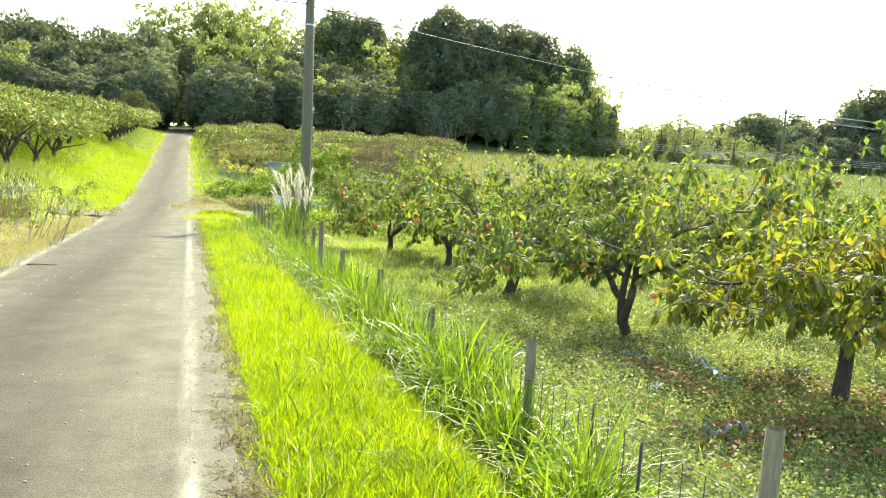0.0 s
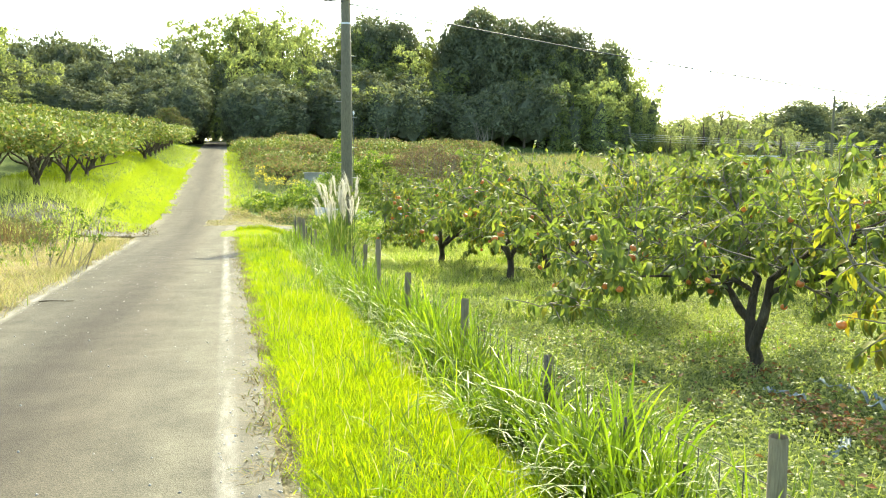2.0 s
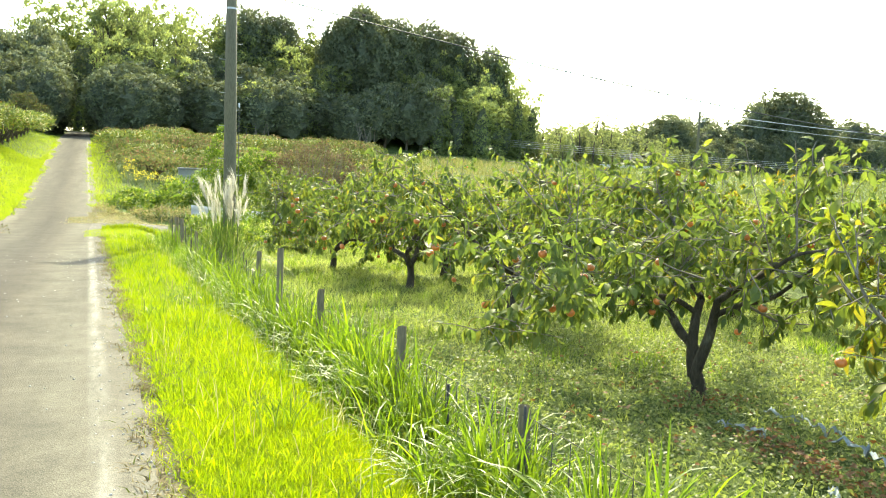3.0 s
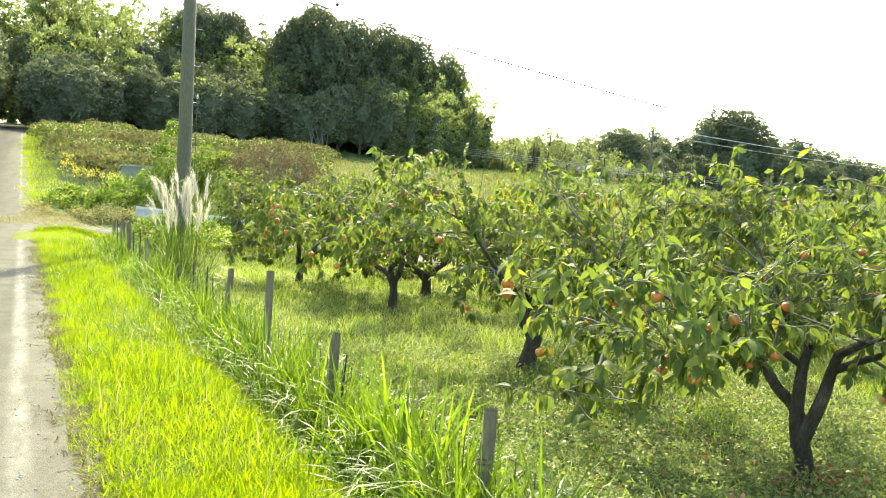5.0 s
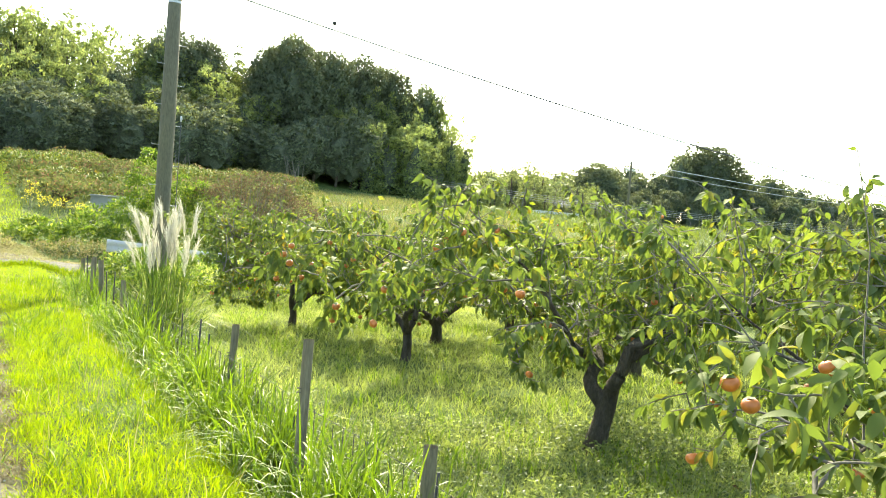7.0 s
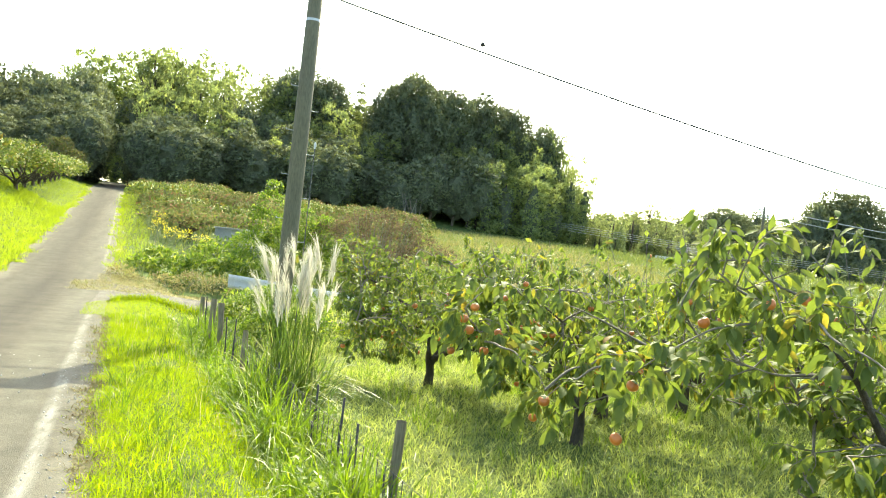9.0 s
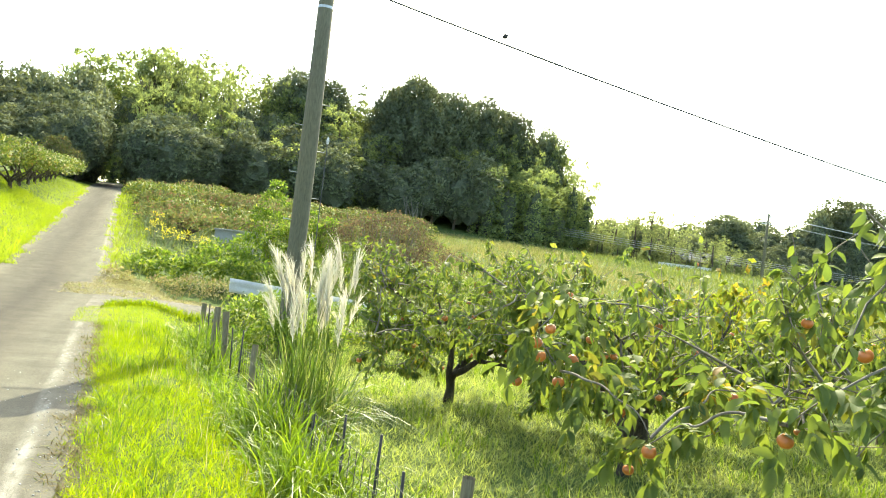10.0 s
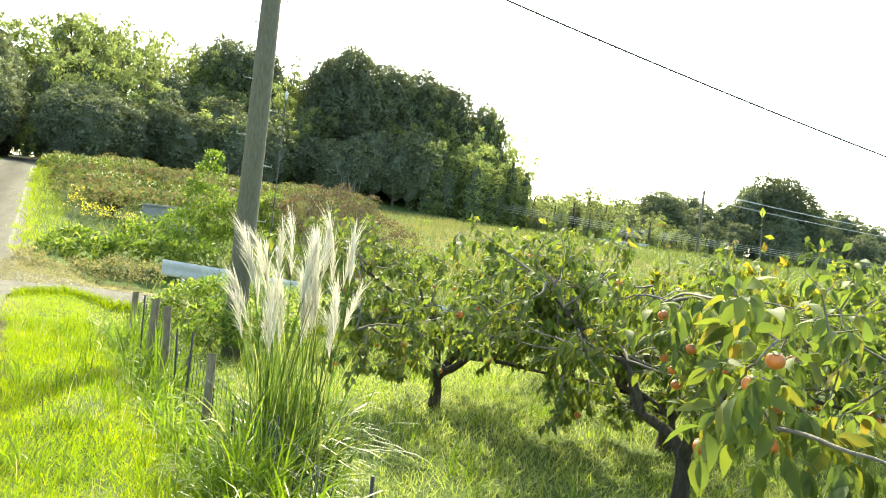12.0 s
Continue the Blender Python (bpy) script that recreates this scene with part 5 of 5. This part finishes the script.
LEFT = [orchard_tree(50 + k, "leaf_far", 2.3, 2.35, 2500, "orchard_tree", "low persimmon tree with yellow-green crown in a hillside orchard", 0.137, 0.4) for k in range(3)]
spots = [(u - SKEW * y + rng.normal(0, 0.3), y + rng.normal(0, 0.3)) for y in np.arange(30.0, 84, 4.2) for u in np.arange(-8.0, -46, -4.2) if u > -0.45 * y - 6] + [(-5.0 - SKEW * y, y) for y in np.arange(57, 88, 4.0)] + [(-6.1 - SKEW * y + rng.normal(0, 0.2), y) for y in np.arange(31.5, 57, 3.9)]
spots += [(u - SKEW * y + rng.normal(0, 0.5), y + rng.normal(0, 0.5)) for y in np.arange(5.0, 28, 4.2) for u in np.arange(17.2, 52, 4.2) if u < 1.65 * (y - 5) + 5]
plant(LEFT, spots)
RED = [orchard_tree(60 + k, ("leaf_red", "leaf_red", "leaf_far")[k], 2.1, 1.55, 1500, "autumn_tree", "low orchard tree with thinning brown autumn leaves", 0.15, 0.0) for k in range(3)]
spots = [(u - SKEW * y + rng.normal(0, 0.4), y + rng.normal(0, 0.4)) for y in np.arange(50.0, 88, 3.6) for u in np.arange(3.5, 34, 3.3) if y - 0.35 * u > 42 and u < 0.35 * y - 3.3 + 1.5 * math.sin(y * 1.7)]
plant(RED, spots)


# ---- wooded hill ----
rng = np.random.default_rng(31)
def forest_tree(seed, kind, name, label):
    global rng
    keep, rng = rng, np.random.default_rng(seed)
    t = new(name)
    core = []
    if kind in ("broad", "dome"):
        # a cauliflower crown: puffs over an egg-shaped body that reaches low
        h, R, mat, size, n, m = (11.0, 4.0, "wood_a", 0.315, 3200, 30) if kind == "broad" else (12.0, 5.0, "wood_a", 0.25, 15000, 64)
        lumps = []
        for k in range(m):
            zz = 1 - 1.72 * (k + 0.5) / m
            a = k * 2.39996 + rng.normal(0, 0.2)
            r = math.sqrt(max(0, 1 - zz * zz)) * rng.uniform(0.82, 1.0)
            lumps.append((math.cos(a) * r * R * 0.74, math.sin(a) * r * R * 0.74, h * (0.52 + 0.36 * zz * rng.uniform(0.9, 1.06)), R * rng.uniform(0.2, 0.34)))
        squash = 0.85
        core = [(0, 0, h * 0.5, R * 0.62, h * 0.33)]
    elif kind == "bamboo":
        h, R, mat, size, n = 11.0, 2.6, "wood_b", 0.345, 2700
        lumps = []
        for k in range(7):
            a, r = k * 0.9 + rng.normal(0, 0.3), rng.uniform(0.5, 1.9)
            hh = h * rng.uniform(0.78, 1.02)
            for j in range(5):
                lumps.append((math.cos(a) * (r + 0.06 * j * j), math.sin(a) * (r + 0.06 * j * j), hh * (0.12 + 0.195 * j), rng.uniform(0.85, 1.3) - 0.08 * j))
        squash = 1.1
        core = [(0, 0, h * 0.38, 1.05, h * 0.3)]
    elif kind == "feather":
        # loose upright plumes of young bamboo, open between them
        h, R, mat, size, n = 6.0, 2.4, "wood_c", 0.27, 1750
        lumps = []
        for k in range(9):
            a, r = rng.uniform(0, 6.28), rng.uniform(0.2, 2.3)
            hh = h * rng.uniform(0.7, 1.05)
            for j in range(6):
                lumps.append((math.cos(a) * (r + 0.04 * j * j), math.sin(a) * (r + 0.04 * j * j), hh * (0.1 + 0.165 * j), 0.72 - 0.085 * j))
        squash = 1.3
    elif kind == "thin":
        h, R, mat, size, n = 11.5, 1.6, "wood_b", 0.17, 2600
        lumps = [(rng.normal(0, 0.9), rng.normal(0, 0.9), h * rng.uniform(0.62, 0.98), rng.uniform(0.35, 0.7)) for _ in range(16)]
        squash = 0.9
        for lx, ly, lz, lr in lumps:
            foot = np.array([0.05, 0, lz * 0.62])
            soup("limb", *tube(wander(foot, np.array([lx, ly, lz]) - foot, np.linalg.norm(np.array([lx, ly, lz]) - foot), 5, 0.06), np.linspace(0.07, 0.025, 5), 5), M["bark"], t)
    else:
        h, R, mat, size, n = 12.5, 2.2, "wood_a", 0.36, 2400
        lumps = [(rng.normal(0, 0.15), rng.normal(0, 0.15), h * (0.2 + 0.1 * j), R * (1 - 0.105 * j)) for j in range(8)]
        squash = 0.7
    tall = max(l[2] for l in lumps)
    soup("trunk", *tube([(0, 0, -1.0), (0.1, 0, tall * 0.4), (0, 0.1, tall * 0.8)], [0.24, 0.18, 0.07] if kind != "thin" else [0.1, 0.08, 0.04], 6), M["bark"], t, True)
    p, w, s, d = leaf_cloud([l[:3] for l in lumps], [l[3] for l in lumps], n, size, squash, 0.22)
    soup("foliage", *sprays(p, w, s * 1.25, s * (0.8 if kind in ("broad", "dome") else 0.55), d), M[mat], t, normals=np.repeat(d, 3, 0))["kind"] = "stuff"
    # solid egg added inside the crown; it blocks sun and sky between the leaves
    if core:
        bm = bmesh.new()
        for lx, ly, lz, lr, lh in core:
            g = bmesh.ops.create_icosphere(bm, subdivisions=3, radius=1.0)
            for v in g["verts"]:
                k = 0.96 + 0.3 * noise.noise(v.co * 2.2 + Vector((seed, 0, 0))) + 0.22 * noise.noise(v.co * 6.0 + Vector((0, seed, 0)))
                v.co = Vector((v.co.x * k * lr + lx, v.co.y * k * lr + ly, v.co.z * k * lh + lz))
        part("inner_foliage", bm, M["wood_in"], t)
    rng = keep
    return tagged(t, label, "tree", "wooded hill trees")


WOODS = {"dome": [forest_tree(76 + k, "dome", "broadleaf_tree", "great dark rounded evergreen crown on the wooded hill") for k in range(2)],
         "broad": [forest_tree(70 + k, "broad", "broadleaf_tree", "dark green rounded broadleaf tree on the wooded hill") for k in range(3)],
         "bamboo": [forest_tree(80 + k, "bamboo", "bamboo_stand", "light green feathery bamboo stand on the wooded hill") for k in range(3)],
         "feather": [forest_tree(84 + k, "feather", "young_bamboo", "pale green feathery young bamboo at the edge of the wood") for k in range(3)],
         "thin": [forest_tree(95 + k, "thin", "slender_tree", "slender tree with thin limbs and sparse leaf tufts") for k in range(2)],
         "conifer": [forest_tree(90, "conifer", "conifer_tree", "dark pointed conifer on the wooded hill")]}
used = {}


def grow(kind, x, y, z, s, wide=1.0):
    """A forest tree of a kind with its foot at z, scaled by s."""
    k = used.get(kind, 0)
    used[kind] = k + 1
    o = WOODS[kind][k % len(WOODS[kind])]
    m = pose(x, y, z, rng.normal(0, 3), rng.normal(0, 3), rng.uniform(0, 360)) @ Matrix.Diagonal((s * wide, s * wide, s, 1))
    if k < len(WOODS[kind]):
        o.matrix_basis = m
    else:
        c = copy_thing(o, m)
        c.matrix_basis = m


TALL = {"dome": 11.4, "broad": 10.5, "bamboo": 9.9, "conifer": 12.4}


def reach_up(kind, x, y, top, width):
    """A forest tree whose crown ends at the height top and is width across its half."""
    half = {"dome": 5.0, "broad": 4.0, "bamboo": 2.8, "conifer": 2.2}[kind]
    g = float(ground_z(x, y)) - 0.3
    s = max(0.25, (top - g) / TALL[kind])
    grow(kind, x, y, g, s, min(width / half / s, 1.5))


# height of the wood's outline at 118 m ahead
SKY_X = [-62, -40, -36, -31, -27, -18, -14, -11, -8, -5, -4.6, -2, 2.5, 7.4, 10.4, 16, 20, 23, 26.6, 29.5, 33.6, 36.7, 39, 43.5, 48.3, 54.3, 57.6, 60.9]
SKY_Z = [33, 23.0, 20.6, 18.8, 19.3, 18.6, 18.6, 19.2, 19.1, 18.8, 20.9, 21.6, 21.3, 21.6, 20.8, 21.4, 21, 20.8, 20.2, 20.6, 20.6, 20.8, 20.6, 20.4, 20.0, 18.4, 15.8, 13.4]
for row, (y0, share, gap) in enumerate(((96, 0.6, 2.5), (100, 0.7, 2.9), (105, 0.82, 2.9), (111, 0.93, 3.1), (117, 1.0, 2.8))):
    k = (y0 - 5.0) / 113.0
    for x in np.arange(-60 * k, 61 * k, gap):
        x, y = x + rng.normal(0, 0.5), y0 + 0.06 * max(x, 0) + rng.normal(0, 0.9)
        if abs(x + SKEW * y - ROAD_C) < 3.4:
            continue
        xs = x / k
        sky_z = np.interp(xs, SKY_X, SKY_Z)
        mixed = share * rng.uniform(0.93, 1.0 if row == 4 else 1.05)
        if xs > 36:
            mixed = min(1.02, mixed + 0.1)
        top = 1.8 + (sky_z - 1.8) * k * mixed
        dark = -31 < xs < -4.5
        # front rows mostly darker broadleaf: the foot's shade is put into tree colour
        kind = "broad" if dark or rng.random() < (0.8, 0.6, 0.25, 0.1, 0.1)[row] * (xs < 44) else "bamboo"
        reach_up(kind, x, y, top, rng.uniform(2.9, 3.9) if kind == "broad" else rng.uniform(2.3, 3.0))
# the great rounded crowns that stand out of the wood
for x, y, top, half in ((29.6, 105, 22.4, 5.8), (26.0, 107, 20.9, 3.6), (33.8, 107, 21.5, 4.3), (38.6, 108, 21.9, 4.6), (43.4, 109, 21.2, 4.4), (14.6, 112, 22.1, 4.6), (18.6, 112, 21.5, 3.6), (47.8, 109, 19.6, 3.8)):
    reach_up("dome", x, y, top, half)
# branches that close over the road where it enters the wood
for x, y, k in ((-8.4, 97, 0.72), (-2.3, 97.5, 0.72), (-8.5, 100.5, 0.76), (-2.4, 101.5, 0.76), (-8.7, 105, 0.78), (-2.6, 106, 0.78)):
    grow("broad", x, y, float(ground_z(x, y)) - 0.2, k, 1.05)
for x in (-14, -11, -8.5, -6, -3.5, -1, 2):
    grow("bamboo", x, 152 + rng.normal(0, 2), float(ground_z(x, 152)) - 0.3, 2.0)
for x, y in ((-6.0, 138), (-7.6, 141), (-5.0, 144)):
    grow("bamboo", x, y, float(ground_z(x, y)) - 0.5, 0.5)
reach_up("conifer", 23.6, 116, 22.9, 1.9)
for x, z in ((-4.6, 19.6), (-2.9, 20.9), (-1.3, 21.3), (0.8, 20.4), (2.4, 21.3), (4.9, 20.6), (11.5, 21.2)):
    g = float(ground_z(x, 118))
    grow("thin", x, 116 + rng.normal(0, 0.5), g, (z + 0.6 - g) / 11.6)
# trees that close the outline above the tunnel
road_end = ROAD_C - SKEW * 136
for x, top in ((-8.0, 19.5), (-4.2, 20.5), (4.2, 21.0), (7.4, 22.0)):
    reach_up("broad", road_end + x, 136, top, 4.3)
# light growth across the far end of the tunnel
for x in np.arange(-11.0, 1.0, 1.6):
    if abs(x + SKEW * 130 - ROAD_C) > 2.6:
        grow("feather", x, 130 + rng.normal(0, 1.0), float(ground_z(x, 130)) - 0.5, 1.25)
# pale bare culms at the foot of the wood
for x0 in (12.6, 26.4):
    for k in range(8):
        x, y = x0 + rng.normal(0, 0.8), 93.2 + rng.normal(0, 0.2) + 0.06 * x0
        z = float(ground_z(x, y))
        tagged(soup("bamboo_culm", *tube([(x, y, z - 0.2), (x + rng.normal(0, 0.1), y, z + 1.5), (x + rng.normal(0, 0.35), y, z + rng.uniform(2.4, 3.6))], [0.045, 0.04, 0.03], 6), M["twig"], smooth=True), "pale bare bamboo culm at the foot of the wood", "bamboo culm", "bamboo culms")
# low light growth behind the hillside orchard
for x, s in ((-24, 0.26), (-21.5, 0.3), (-19, 0.24), (-16.5, 0.3), (-14, 0.34), (-12, 0.3), (-27, 0.3), (-31, 0.34)):
    grow("feather", x, 92.5, float(ground_z(x, 92.5)) - 0.4, s * 1.7)
# low growth at the foot of the wood on both sides of the road
for x, y in ((-9.6, 95.5), (-11.5, 94.5), (-1.2, 95.5), (-9.0, 99.5), (-2.0, 99.5), (-8.6, 108), (-2.6, 108)):
    grow("broad", x, y, float(ground_z(x, y)) - 1.6, 0.6)
# a light screen of bamboo where the wood ends on the right
for x, y, top in ((49.6, 101, 14.2), (52.0, 103.0, 13.2), (53.8, 106, 12.4), (54.8, 109, 12.2), (52.2, 108, 16.4), (49.8, 107, 18.0)):
    reach_up("bamboo", x, y, top, 1.7)
# feathery wood on the nearer slope to the left
for y0, share in ((93.5, 0.62), (97.5, 1.0)):
    for x in np.arange(-45.0, -23.5, 2.3):
        top = np.interp(x, [-45, -38, -33.6, -27.8, -23.7], [22.5, 20.3, 18.4, 15.0, 12.2])
        reach_up("bamboo", x + rng.normal(0, 0.3), y0 + rng.normal(0, 0.6), 3.0 + (top - 3.0) * share, 2.5)
# higher wooded slope farther off to the left
for k in range(16):
    x, y = rng.uniform(-62, -40), rng.uniform(118, 132)
    reach_up("bamboo", x, y, np.interp(x * 113 / (y - 5), SKY_X, SKY_Z) * (y - 5) / 113, 3.0)
# the bamboo grove and the trees to the right of the hill
for x in np.arange(52, 76, 2.0):
    for y0, k in ((98, 0.75), (103, 1.0), (109, 1.15)):
        y = y0 + rng.normal(0, 1.2)
        xx = x + rng.normal(0, 0.8)
        grow("feather", xx, y, float(ground_z(xx, y)) - 0.4, k * rng.uniform(0.5, 1.2))
# one great dome, then a taller open tree, then lower crowns out to the right
for kind, x, y, top, w in (("dome", 83.0, 112, 12.0, 6.2), ("broad", 91.5, 113, 11.3, 4.2), ("broad", 97.0, 113, 12.4, 4.0), ("broad", 100.6, 112, 16.0, 3.0), ("dome", 108.6, 113, 17.8, 7.6), ("broad", 118.0, 113, 14.6, 5.0),
                           ("broad", 125.5, 113, 14.2, 5.0), ("broad", 133.0, 114, 13.0, 5.2), ("broad", 141.0, 114, 12.0, 5.0), ("broad", 149.0, 115, 11.6, 5.0), ("broad", 157.0, 115, 11.8, 5.2), ("broad", 166.0, 116, 11.2, 5.4),
                           ("broad", 175.0, 116, 11.6, 5.4), ("broad", 185.0, 117, 11.2, 5.4), ("broad", 195.0, 117, 11.6, 5.6), ("broad", 206.0, 118, 11.4, 5.6)):
    reach_up(kind, x, y, top, w)
for x, top in ((94.0, 9.0), (99.5, 10.0), (104.5, 11.0), (110.0, 11.2), (115.5, 10.6), (121.0, 10.0), (127.0, 9.2), (88.0, 8.4)):
    reach_up("broad", x, 107 + rng.normal(0, 0.8), top, 3.6)
# low growth that closes the view under the crowns
for x in np.arange(62, 205, 2.9):
    y = 105.0 + rng.normal(0, 0.8)
    grow("broad", x, y, float(ground_z(x, y)) - 2.2, rng.uniform(0.5, 0.66))
for x, top in ((67.9, 11.4), (66.0, 10.2)):
    g = float(ground_z(x, 110)) - 0.3
    grow("thin", x, 110, g, (top - g) / 11.6)
# a low dark line of trees closing the distance behind the grove
for x, top in ((64, 9.4), (69, 10.0), (74, 10.6), (79, 10.8), (85, 11.4), (91, 12.4), (96, 13.2), (101, 14.0)):
    reach_up("broad", x, 124, top, 3.4)
for x in np.arange(76, 200, 3.1):
    y = 100 + rng.normal(0, 2)
    grow("feather", x, y, float(ground_z(x, y)) - 0.3, rng.uniform(0.3, 0.75))


# ---- far pole with its wires, roofs and rail to the right of the hill ----
def far_pole(x, y, height):
    p = utility_pole(x, y, height, steps=False, label="distant concrete utility pole with two crossarms")
    for z in (height - 0.4, height - 1.3):
        part("crossarm", box(0, 0, z, 1.9, 0.12, 0.12, 0.02), M["steel"], p)
        for dx in (-0.85, -0.3, 0.3, 0.85):
            soup("insulator", *tube([(dx, 0, z + 0.06), (dx, 0, z + 0.26)], [0.06, 0.04], 8), M["white"], p, True)
    return p


FAR_A, FAR_B = (71.2, 90.4), (150.0, 82.0)
far_pole(*FAR_A, 11.0 - float(ground_z(*FAR_A)))
far_pole(*FAR_B, 9.5)
za, zb = 11.0, float(ground_z(*FAR_B)) + 9.3
for dx, dz in ((-0.85, -0.2), (0.3, -0.2), (0.85, -0.2), (-0.85, -1.1), (0.85, -1.1)):
    wire((FAR_A[0] + dx, FAR_A[1], za + dz), (FAR_B[0] + dx, FAR_B[1], zb + dz - 1.0), 1.2, 0.02, mat="steel", label="bare sunlit power line beyond the orchard")
# a lower bundle of lines that comes out of the wood's edge
for dz in (0.25, 0.0, -0.25, -0.55):
    wire((47.0, 98.5, 5.8 + dz), (FAR_B[0], FAR_B[1], 4.9 + dz), 1.05, 0.018, mat="steel", label="bare sunlit power line beyond the orchard")


def small_house(x, y, w, d, h, turn):
    g = new("house")
    g.location = (x, y, float(ground_z(x, y)) - 0.2)
    g.rotation_euler = (0, 0, radians(turn))
    part("wall", box(0, 0, h / 2, w, d, h, 0.02), M["post"], g)
    bm = bmesh.new()
    e = 0.45
    lo, hi = h, h + d * 0.32
    pts = [(-w / 2 - e, -d / 2 - e, lo - 0.1), (w / 2 + e, -d / 2 - e, lo - 0.1), (w / 2 + e, 0, hi), (-w / 2 - e, 0, hi), (w / 2 + e, d / 2 + e, lo - 0.1), (-w / 2 - e, d / 2 + e, lo - 0.1)]
    top = [bm.verts.new(p) for p in pts]
    low = [bm.verts.new((p[0], p[1], p[2] - 0.14)) for p in pts]
    for vs in (top, low):
        bm.faces.new((vs[0], vs[1], vs[2], vs[3]))
        bm.faces.new((vs[3], vs[2], vs[4], vs[5]))
    for a, b in ((0, 1), (1, 2), (2, 4), (4, 5), (5, 3), (3, 0)):
        bm.faces.new((top[a], top[b], low[b], low[a]))
    bmesh.ops.recalc_face_normals(bm, faces=bm.faces[:])
    part("roof", bm, M["roof"], g, "dark tiled gable roof")
    for k in (-1, 1):
        win = part("window", box(k * w * 0.25, -d / 2 - 0.03, h * 0.55, 0.9, 0.06, 0.9, 0.01), M["steel"], g)
        part("pane", box(k * w * 0.25, -d / 2 - 0.065, h * 0.55, 0.76, 0.012, 0.76), M["roof"], win)
    return tagged(g, "small weathered wooden farm shed with a dark tiled roof", "house")


for x in (62.5, 65.0, 68.0, 70.5, 74.0):
    grow("feather", x, 96.5, float(ground_z(x, 96.5)) - 0.3, 0.5)
small_house(66.0, 99.0, 3.4, 3.0, 1.3, 8)
small_house(71.5, 99.5, 3.8, 3.2, 1.5, -6)
guard_rail(58.0, 66.0, 93.5, 3.3, 3.3)
